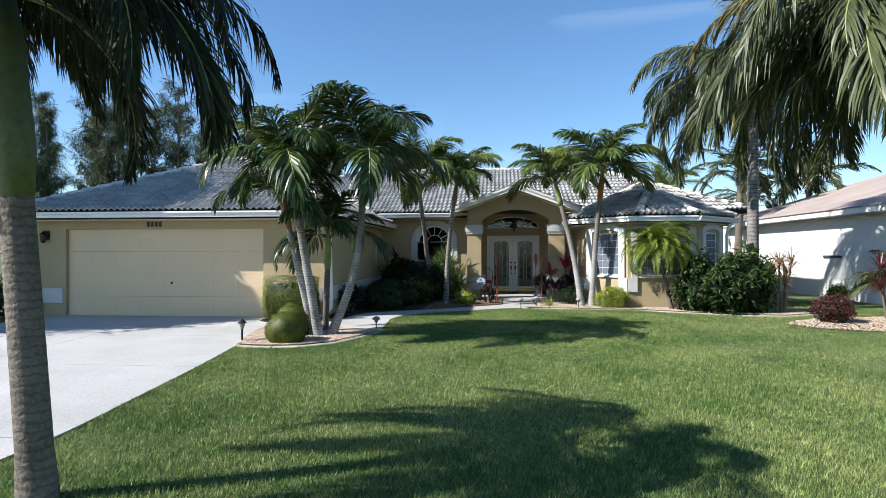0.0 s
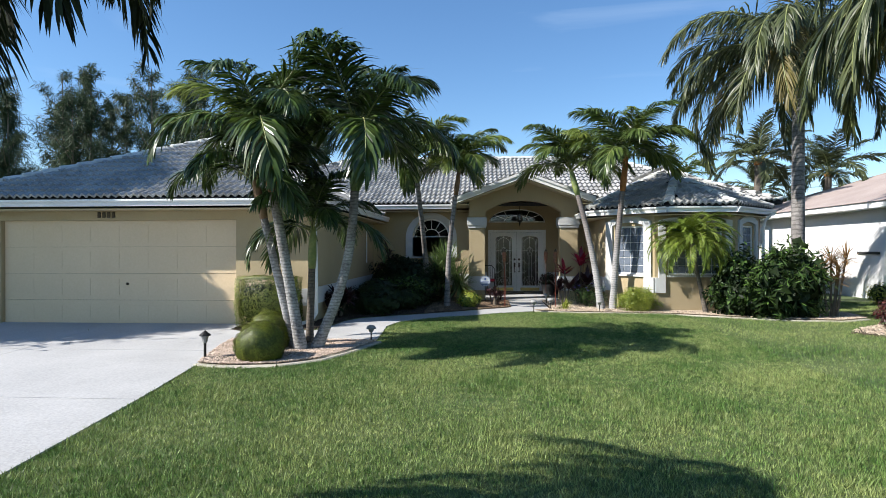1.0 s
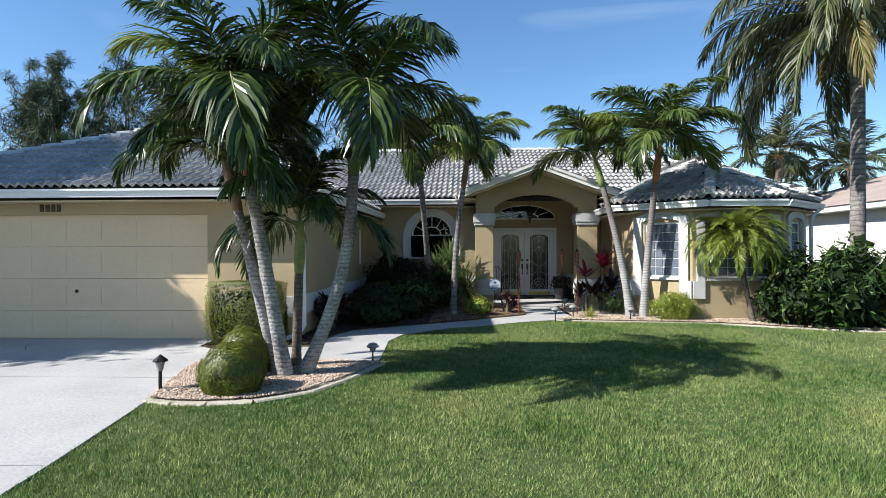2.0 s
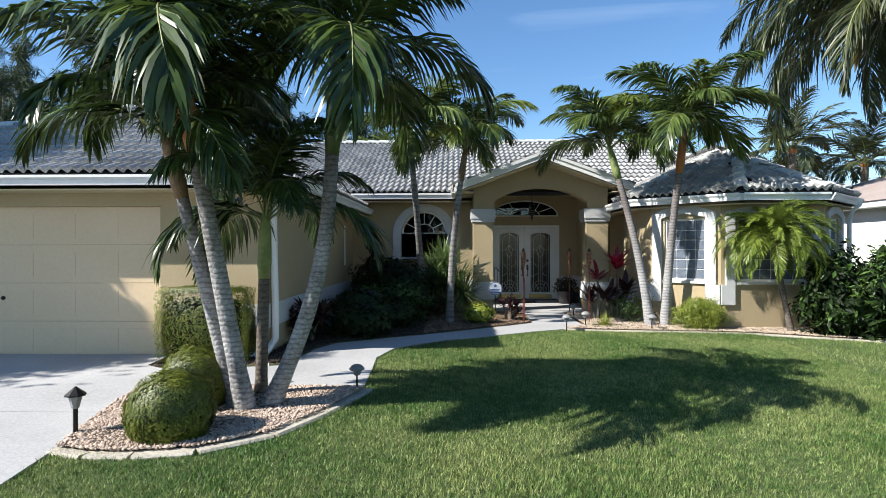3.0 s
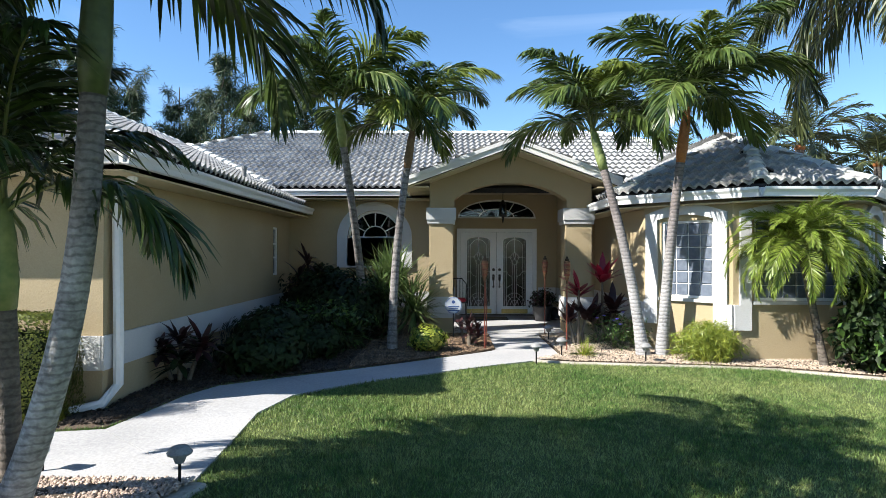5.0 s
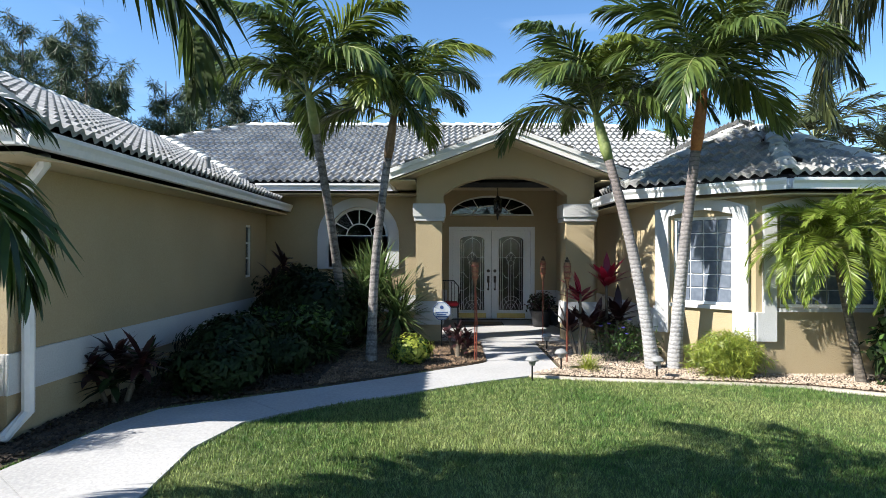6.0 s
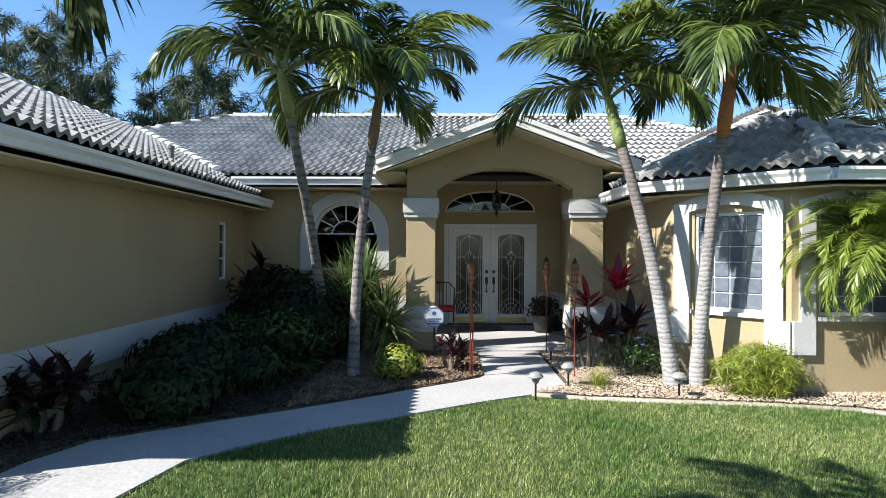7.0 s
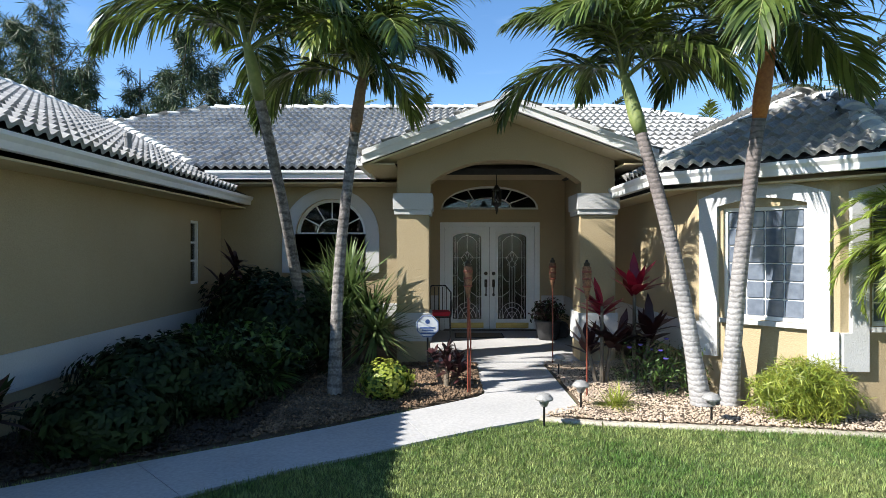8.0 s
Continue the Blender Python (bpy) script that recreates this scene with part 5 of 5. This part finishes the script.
bush("red_bush", g(6.6, -8.6), (0.42, 0.40, 0.30), 2600, 0.05, 0.5, (MAROONLEAF, PURPLELEAF), "round dark red bush in gravel", "red bushes", lumps=0.12, fill=0.3, seed=55)
bush("red_bush", g(8.9, -8.8), (0.42, 0.40, 0.30), 2200, 0.05, 0.5, (MAROONLEAF, PURPLELEAF), "round dark red bush in gravel", "red bushes", lumps=0.12, fill=0.3, seed=56)
blades("red_dracaena", g(7.9, -8.4), [(0, 0, 1.0), (0.25, 0.1, 0.8), (-0.22, 0, 0.75), (0.1, -0.2, 0.6), (-0.1, 0.2, 1.2)], 60, 0.45, 0.024, (MAROONLEAF, MIDLEAF), "dracaena with dark red and green leaves", "shrub", 0.4, -0.2, 57)
bush("lime_bush", g(9.4, -3.6), (0.35, 0.3, 0.28), 900, 0.06, 0.5, (LIMELEAF,), "small yellow-green bush at the white wall", lumps=0.2, fill=0.4, seed=58)
palm((8.6, -7.9, 0.1), (8.6, -7.9, 0.9), 0.1, 0.09, 0.05, SHAFT_G, COCO, 16, 0.5, "small green palm in the neighbouring bed", "small palms", bark=DARKBARK, start=50)
bush("dark_shrub", g(-12.6, -9.2), (0.5, 0.5, 0.5), 2200, 0.09, 0.5, (DARKLEAF, MIDLEAF), "dark shrub at the garage corner", lumps=0.3, fill=0.4, seed=59)


# ---- trees in the distance ----
def casuarina(at, height, seed):
    """A tall feathery tree: a straight trunk, rising limbs and many hanging needle tufts."""
    rng = np.random.default_rng(seed)
    tree = thing("feathery_pine", at, "tall feathery dark green pine-like tree behind the roof", "tree", "feathery trees")
    part("trunk", tube([(0, 0, 0), (0.1, 0, height * 0.5), (0.0, 0.1, height)], [0.15, 0.09, 0.02], 8), WOODBARK, tree)
    pts = []
    for k in range(60):
        f = rng.uniform(0.12, 1.0)
        z = height * f
        az = rng.uniform(0, 6.283)
        ln = height * 0.17 * (1.12 - f) ** 0.6 * rng.uniform(0.35, 1.3)
        tip = np.array([math.cos(az) * ln, math.sin(az) * ln, z + ln * 0.95])
        if k < 16:
            part("limb", tube([(0, 0, z), tuple(tip * [0.5, 0.5, 0] + [0, 0, z + ln * 0.25]), tuple(tip)], [0.05, 0.035, 0.012], 5), WOODBARK, tree)
        m = 115
        s = rng.random((m, 1)) ** 0.6
        q = np.array([0, 0, z]) * (1 - s) + tip * s + rng.normal(size=(m, 3)) * ln * 0.065
        pts.append(q)
    p = np.concatenate(pts)
    part("crown", leaves_mesh(p, rng.normal(size=p.shape) * [1, 1, 0.3], 0.42, 0.075, seed, 0.3), PINE, tree)


cr = random.Random(5)
for k in range(33):
    x = -38 + (0.95 * k if k < 26 else 24.7 + 1.6 * (k - 26)) + cr.uniform(-0.6, 0.6)
    casuarina((x, 13 + cr.uniform(-1.5, 4), 0.05), cr.uniform(9.8, 13.6) * (0.76 if x > -17.5 else 1), 100 + k)


def broad_tree(at, height, radius, seed, label):
    rng = np.random.default_rng(seed)
    tree = thing("shade_tree", at, label, "tree", "shade trees")
    part("trunk", tube([(0, 0, -0.05), (0.1, 0, height * 0.35), (0.15, 0.1, height * 0.6)], [0.24, 0.18, 0.12], 9), WOODBARK, tree)
    pts = []
    for k in range(52):
        d = rng.normal(size=3)
        d /= np.linalg.norm(d)
        c = np.array([0, 0, height * 0.68]) + d * np.array([radius, radius, height * 0.27]) * rng.uniform(0.35, 1.0)
        if k < 10:
            part("limb", tube([(0.12, 0.05, height * 0.5), tuple((c + [0, 0, height * 0.6]) / 2), tuple(c)], [0.09, 0.05, 0.015], 6), WOODBARK, tree)
        pts.append(c + rng.normal(size=(300, 3)) * radius * 0.19)
    p = np.concatenate(pts)
    part("crown", leaves_mesh(p, rng.normal(size=p.shape), 0.19, 0.5, seed), MIDLEAF, tree)


for k, (x, y, h, r) in enumerate(((-15.8, -11.7, 8.8, 1.8), (-13.7, -10.3, 8.0, 1.4), (-14.9, -9.4, 10.4, 1.5), (-16.6, -9.2, 11.0, 1.8))):
    broad_tree((x, y, 0.0), h, r, 301 + k, "leafy shade tree on the far side of the driveway")

# ---- the neighbouring house ----
nb = thing("neighbour_house", (0, 0, 0), "white stucco house with a pinkish brown roof across the lawn", "house")
part("wall", box(10.3, 22, -7.0, 7.0, 0.0, 2.78), NBWALL, nb)
part("fascia", box(9.85, 22.4, -7.5, 7.5, 2.74, 2.92, 0.01), WHITE, nb, "white fascia board")
nv = [(9.8, -7.55, 2.925), (22.5, -7.55, 2.925), (22.5, 7.55, 2.925), (9.8, 7.55, 2.925), (16.1, -1.2, 5.2), (16.1, 1.2, 5.2)]
part("roof", raw("roof", nv, [(0, 1, 4), (1, 2, 5, 4), (2, 3, 5), (3, 0, 4, 5), (3, 2, 1, 0)]), NBROOF, nb, "pinkish brown shingle hip roof")
part("wall_vent", box(10.26, 10.3, -2.2, -1.2, 1.42, 1.5), DARKGAP, nb, "dark slot vent")
lines = thing("power_line", (0, 0, 0), "thin dark overhead cables on poles behind the palms", "cable")
for x in (4.0, 24.0):
    part("pole", tube([(x, 14.0, 0), (x, 14.0, 5.7)], [0.12, 0.09], 10), WOODBARK, lines)
for z0, z1 in ((5.1, 5.6), (4.6, 5.0)):
    part("wire", tube([(4 + 20 * k / 10, 14.0, z0 + (z1 - z0) * k / 10 - 0.5 * math.sin(math.pi * k / 10)) for k in range(11)], 0.012, 4), IRON, lines)


# ---- small things ----
def path_light(at, height, label):
    lamp = thing("path_light", at, label, "garden light", "garden path lights")
    part("stake", tube([(0, 0, -0.04), (0, 0, height - 0.07)], 0.011, 8), IRON, lamp)
    part("lens", lathe([(0.03, height - 0.08), (0.042, height - 0.05), (0.048, height - 0.02)], 14), GREYMETAL, lamp)
    part("cap", lathe([(0.080, height - 0.022), (0.084, height - 0.008), (0.055, height + 0.028), (0.014, height + 0.042)], 16), GREYMETAL, lamp, "grey mushroom cap")


for x, y in ((1.57, -6.08), (0.05, -6.1), (0.5, -5.58), (0.56, -4.1), (-3.0, -10.28)):
    path_light(g(x, y, 0.0), 0.27, "grey mushroom-capped path light on a stake")
lantern_post = thing("driveway_light", g(-5.12, -11.8, 0.0), "black lantern path light by the driveway", "garden light", "garden path lights")
part("stake", tube([(0, 0, -0.04), (0, 0, 0.27)], 0.02, 8), IRON, lantern_post)
part("cage", lathe([(0.03, 0.26), (0.055, 0.36), (0.06, 0.37)], 8), GREYMETAL, lantern_post)
part("cap", lathe([(0.085, 0.365), (0.08, 0.38), (0.03, 0.42), (0.01, 0.44)], 8), IRON, lantern_post)


spot = thing("garden_spotlight", g(-4.12, -10.02, 0.02), "small white garden spotlight tilted at the palms", "garden light")
part("stake", tube([(0, 0, -0.06), (0, 0, 0.12)], 0.012, 8), IRON, spot)
part("bracket", tube([(-0.035, 0, 0.15), (-0.03, 0, 0.12), (0.03, 0, 0.12), (0.035, 0, 0.15)], 0.006, 6), IRON, spot)
can = part("lamp_can", lathe([(0.03, -0.06), (0.045, -0.05), (0.05, 0.05), (0.058, 0.055), (0.058, 0.065), (0.044, 0.062)], 16), GUTTER, spot, "white lamp can")
can.matrix_basis = pose(0, 0, 0.18, 35, 20, 0)


def torch(x, y, poles):
    t = thing("tiki_torch", g(x, y, 0.0), "bamboo garden torch with a woven head", "torch", "bamboo torches")
    for k in range(poles):
        part("pole", tube([(0.02 * k, 0.01 * k, -0.04), (0.03 * k, 0, 0.6), (0.0, 0, 1.2)], 0.009, 8), BAMBOO, t)
    part("head", lathe([(0.016, 1.08), (0.034, 1.18), (0.046, 1.24), (0.050, 1.35), (0.047, 1.42), (0.034, 1.43)], 14), WICKER, t, "woven bamboo torch head")
    part("wick_cap", lathe([(0.034, 1.43), (0.034, 1.46), (0.018, 1.475), (0.012, 1.50)], 12), BRONZE, t)
    for z in (1.2, 1.285, 1.36):
        part("binding", lathe([(0.041 + 0.05 * (z - 1.17), z), (0.051 + 0.02 * (z - 1.17), z + 0.012), (0.041 + 0.05 * (z - 1.17), z + 0.024)], 14), BAMBOO, t)


torch(-0.6, -5.0, 2)
torch(0.62, -3.35, 1)
torch(0.67, -5.12, 1)

sign = thing("yard_sign", g(-1.08, -3.85, 0.0), "octagonal white and blue yard sign on a stake", "sign")
part("stake", tube([(0, 0.012, -0.04), (0, 0.012, 0.5)], 0.012, 6), IRON, sign)
octo = [(0.155 * math.cos(radians(22.5 + 45 * k)), 0.62 + 0.155 * math.sin(radians(22.5 + 45 * k))) for k in range(8)]
part("board", slab([octo], (0, 0, 0), X, UP, (0, 0.008, 0)), SIGNWHITE, sign)
part("border", slab([[(a * 0.97, 0.62 + (b - 0.62) * 0.97) for a, b in octo], [(a * 0.90, 0.62 + (b - 0.62) * 0.90) for a, b in octo]], (0, -0.003, 0), X, UP, (0, 0.003, 0)), SIGNBLUE, sign)
for z, w in ((0.60, 0.2), (0.57, 0.15), (0.53, 0.19)):
    part("print_bar", box(-w / 2, w / 2, -0.003, 0.0, z - 0.009, z + 0.009), SIGNBLUE, sign)
part("emblem", slab([[(0.03 * math.cos(k * math.pi / 8), 0.68 + 0.03 * math.sin(k * math.pi / 8)) for k in range(16)]], (0, -0.003, 0), X, UP, (0, 0.003, 0)), SIGNBLUE, sign)

# hanging lantern of the porch
lan = thing("hanging_lantern", (0.0, -1.6, 3.06), "black iron lantern hanging from the porch ceiling", "lamp")
part("canopy", lathe([(0.06, -0.02), (0.06, -0.005), (0.02, 0.0)], 14), IRON, lan)
part("chain", tube([(0, 0, -0.01), (0, 0, -0.28)], 0.008, 6), IRON, lan)
part("crown", lathe([(0.02, -0.27), (0.06, -0.33), (0.09, -0.36), (0.02, -0.36)], 8), IRON, lan)
for k in range(6):
    a = k * math.pi / 3
    part("cage_bar", tube([(0.08 * math.cos(a), 0.08 * math.sin(a), -0.36), (0.075 * math.cos(a), 0.075 * math.sin(a), -0.58)], 0.006, 5), IRON, lan)
part("lamp_glass", lathe([(0.07, -0.575), (0.074, -0.36)], 12), GLASS, lan)
part("finial", lathe([(0.01, -0.76), (0.018, -0.72), (0.03, -0.64), (0.085, -0.60), (0.085, -0.575)], 10), IRON, lan)

# wall lantern at the garage
wl2 = thing("wall_lantern", (-11.55, GF, 2.05), "dark bronze wall lantern beside the garage door", "lamp")
part("back_plate", box(-0.06, 0.06, -0.02, 0.0, -0.1, 0.12, 0.006), BRONZE, wl2)
part("arm", tube([(0, -0.01, 0.06), (0, -0.1, 0.12), (0, -0.14, 0.08)], 0.012, 6), BRONZE, wl2)
part("lantern_body", lathe([(0.03, -0.16), (0.06, -0.12), (0.075, 0.03), (0.09, 0.04), (0.03, 0.1), (0.01, 0.12)], 8), BRONZE, wl2).location = (0, -0.14, -0.02)
# house number as plain bars
num = thing("house_number", (-8.78, GF - 0.002, 2.31), "dark house number plate as plain bars over the garage", "sign")
for k in range(4):
    part("bar", box(-0.2 + k * 0.1, -0.13 + k * 0.1, -0.015, 0.0, -0.06, 0.06, 0.004), BRONZE, num)

# porch chair with a red cushion
chair = thing("porch_chair", (-0.98, -1.2, 0.145), "black iron porch chair with a red seat cushion", "chair")
part("seat", box(-0.22, 0.22, -0.22, 0.22, 0.40, 0.425, 0.008), IRON, chair)
part("cushion", box(-0.21, 0.21, -0.22, 0.20, 0.43, 0.50, 0.025), CUSHION, chair, "red seat cushion")
for sx in (-1, 1):
    for sy in (-1, 1):
        part("leg", tube([(0.21 * sx, 0.2 * sy, 0.0), (0.2 * sx, 0.19 * sy, 0.41)], 0.012, 6), IRON, chair)
    part("armrest", tube([(0.21 * sx, -0.2, 0.41), (0.235 * sx, -0.2, 0.60), (0.235 * sx, 0.0, 0.64), (0.22 * sx, 0.2, 0.68)], 0.012, 6), IRON, chair)
part("back_frame", tube([(-0.21, 0.2, 0.42), (-0.22, 0.27, 0.80), (-0.12, 0.3, 0.92), (0.12, 0.3, 0.92), (0.22, 0.27, 0.80), (0.21, 0.2, 0.42)], 0.013, 6), IRON, chair)
for k in range(5):
    x = -0.14 + 0.07 * k
    part("back_bar", tube([(x, 0.2, 0.42), (x, 0.28, 0.9)], 0.007, 5), IRON, chair)

# door mat
part_mat = thing("door_mat", (-0.25, -0.75, 0.145), "brown woven door mat on the porch", "mat")
part("pile", box(-0.42, 0.42, -0.25, 0.25, 0.0, 0.018, 0.006), MAT, part_mat)
part("border", slab([rect(-0.44, 0.44, -0.27, 0.27), rect(-0.42, 0.42, -0.25, 0.25)], (0, 0, 0.0), X, Y, (0, 0, 0.014)), DARKGAP, part_mat)

# potted plant and round stone
pot = thing("potted_plant", (0.93, -1.15, 0.145), "dark pot of red and green leaves by the door", "plant")
smooth(part("pot", lathe([(0.16, 0.0), (0.19, 0.14), (0.215, 0.30), (0.235, 0.31), (0.235, 0.345), (0.20, 0.345), (0.19, 0.30)], 20), POT, pot))
pp, pn = blob(700, (0.26, 0.26, 0.2), 77, False, 0.3, 0.5)
pp[:, 2] += 0.28
part("foliage", leaves_mesh(pp[::2], pn[::2], 0.08, 0.5, 77), DARKLEAF, pot)
part("foliage", leaves_mesh(pp[1::2], pn[1::2], 0.075, 0.5, 78), PURPLELEAF, pot)
rock = thing("garden_stone", (1.22, -0.95, 0.145), "dark rounded stone on the porch", "stone")
bm = bmesh.new()
bmesh.ops.create_icosphere(bm, subdivisions=3, radius=0.14)
for v in bm.verts:
    v.co += v.co.normalized() * 0.03 * noise.noise(v.co * 9)
    v.co.z = v.co.z * 1.1 + 0.14
smooth(part("stone", bm, POT, rock))


# ---- gravel, grass and roof tiles ----
def gravel(name, poly, count, size, mat, label, lift, seed):
    """Loose stones over a bed, one mesh."""
    rng = np.random.default_rng(seed)
    a = np.array(poly)
    lo, hi = a.min(0), a.max(0)
    q = rng.uniform(lo, hi, (count * 3, 2))
    q = q[inside(q[:, 0], q[:, 1], poly)][:count]
    n = len(q)
    z = np.array([rise(y) for y in q[:, 1]]) + lift
    base = np.array([(1, 0, 0), (-1, 0, 0), (0, 1, 0), (0, -1, 0), (0, 0, 0.7), (0, 0, -0.7)], float)
    r = size * rng.uniform(0.5, 1.3, (n, 1, 1)) * rng.uniform(0.7, 1.2, (n, 1, 3))
    v = base[None] * r * (1 + 0.3 * rng.normal(size=(n, 6, 1)) * 0.6)
    an = rng.uniform(0, 6.283, n)
    c, s = np.cos(an)[:, None], np.sin(an)[:, None]
    vx, vy = v[:, :, 0] * c - v[:, :, 1] * s, v[:, :, 0] * s + v[:, :, 1] * c
    v = np.stack([vx + q[:, :1], vy + q[:, 1:], v[:, :, 2] + (z + rng.uniform(-0.2, 1.0, n) * size * 0.6)[:, None]], -1)
    f = np.array([(0, 2, 4), (2, 1, 4), (1, 3, 4), (3, 0, 4), (2, 0, 5), (1, 2, 5), (3, 1, 5), (0, 3, 5)])
    tri = (f[None] + np.arange(n)[:, None, None] * 6).reshape(-1, 3)
    ob = part(name, arrays(name, v.reshape(-1, 3), tri), mat, None)
    return tagged(ob, label, "gravel", kind="stuff")


gravel("pebbles", ISLAND, 15000, 0.0165, STONE, "pale pinkish river pebbles in the island bed", 0.05, 1)
gravel("gravel", BED_RIGHT, 32000, 0.0135, SHELL, "tan shell gravel in the front bed", 0.05, 2)
# One bed split in two: sunlit litter, and mulch with shade in its colour
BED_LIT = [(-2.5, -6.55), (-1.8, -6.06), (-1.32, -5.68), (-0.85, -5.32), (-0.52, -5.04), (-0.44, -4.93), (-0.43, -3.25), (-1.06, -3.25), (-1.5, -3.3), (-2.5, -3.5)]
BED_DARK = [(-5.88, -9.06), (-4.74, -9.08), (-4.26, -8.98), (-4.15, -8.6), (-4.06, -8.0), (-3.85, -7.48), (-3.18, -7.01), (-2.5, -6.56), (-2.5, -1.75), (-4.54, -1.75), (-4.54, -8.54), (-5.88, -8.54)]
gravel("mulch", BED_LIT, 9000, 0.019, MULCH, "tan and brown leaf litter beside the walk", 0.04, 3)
gravel("mulch", BED_DARK, 16000, 0.022, SHADEMULCH, "mulch in the shaded bed, coloured dark for the shade", 0.035, 8)
gravel("gravel", BED_NEXT, 5000, 0.02, SHELL, "pale gravel in the neighbouring bed", 0.04, 4)


def lawn_blades(x0, x1, y0, y1, count, height, seed, fade=False):
    rng = np.random.default_rng(seed)
    q = np.stack([rng.uniform(x0, x1, count), rng.uniform(y0, y1, count)], 1)
    keep = np.ones(count, bool)
    if fade:                     # thins out towards the open sides
        keep = rng.random(count) < np.minimum(q[:, 1] - y0, x1 - q[:, 0]) / 1.8
    path_poly = PATH_NEAR + PATH_FAR[::-1]
    for poly in (DRIVE, path_poly, ISLAND, BED_LEFT, BED_RIGHT, BED_NEXT, [(-0.5, -5.9), (0.6, -5.9), (0.6, -3), (-0.5, -3)], [(GL, GF), (GS, GF), (GS, 7), (GL, 7)], [(-4.6, MF), (A2[0], A1[1]), (A2[0], 7), (-4.6, 7)]):
        keep &= ~inside(q[:, 0], q[:, 1], poly)
    q = q[keep]
    n = len(q)
    z = np.array([rise(y) for y in q[:, 1]]) - 0.004
    patch = 0.8 + 0.45 * np.array([noise.noise(Vector((x * 0.9, y * 0.9, 0))) for x, y in q])
    h = height * rng.uniform(0.5, 1.3, n) * patch
    az = rng.uniform(0, 6.283, n)
    lean = rng.uniform(0.1, 0.9, n) * h
    la = rng.uniform(0, 6.283, n)
    w = 0.0026 + 0.0022 * rng.random(n)
    dx, dy = np.cos(az) * w, np.sin(az) * w
    v = np.empty((n, 3, 3))
    v[:, 0] = np.stack([q[:, 0] - dx, q[:, 1] - dy, z], 1)
    v[:, 1] = np.stack([q[:, 0] + dx, q[:, 1] + dy, z], 1)
    v[:, 2] = np.stack([q[:, 0] + np.cos(la) * lean, q[:, 1] + np.sin(la) * lean, z + h], 1)
    ob = part("grass", arrays("grass", v.reshape(-1, 3), np.arange(3 * n).reshape(-1, 3)), GRASS, None)
    return tagged(ob, "short green mown grass blades", "grass", kind="stuff")


lawn_blades(-5.4, 3.2, -13.0, -5.6, 480000, 0.046, 5)
lawn_blades(-5.2, 4.2, -20.5, -13.0, 430000, 0.052, 6, True)
lawn_blades(3.2, 11.0, -17.0, -3.0, 230000, 0.052, 7, True)

for top, rows in TILE_STORE:
    rows.sort(key=lambda m: (m.translation - Vector((-1.0, -10.0, 2.0))).length)
    for m in rows[:300]:
        ob = part("tile", TILE_ME, None, top)
        ob.matrix_basis = m
    rest = rows[300:]
    if rest:
        V = np.concatenate([tv @ np.array(m.to_3x3()).T + np.array(m.translation) for m in rest])
        F = [tuple(i + k * len(tv) for i in f) for k in range(len(rest)) for f in TILE_F]
        tagged(part("tile_field", raw("tile_field", V, F), TILE, top), kind="stuff")
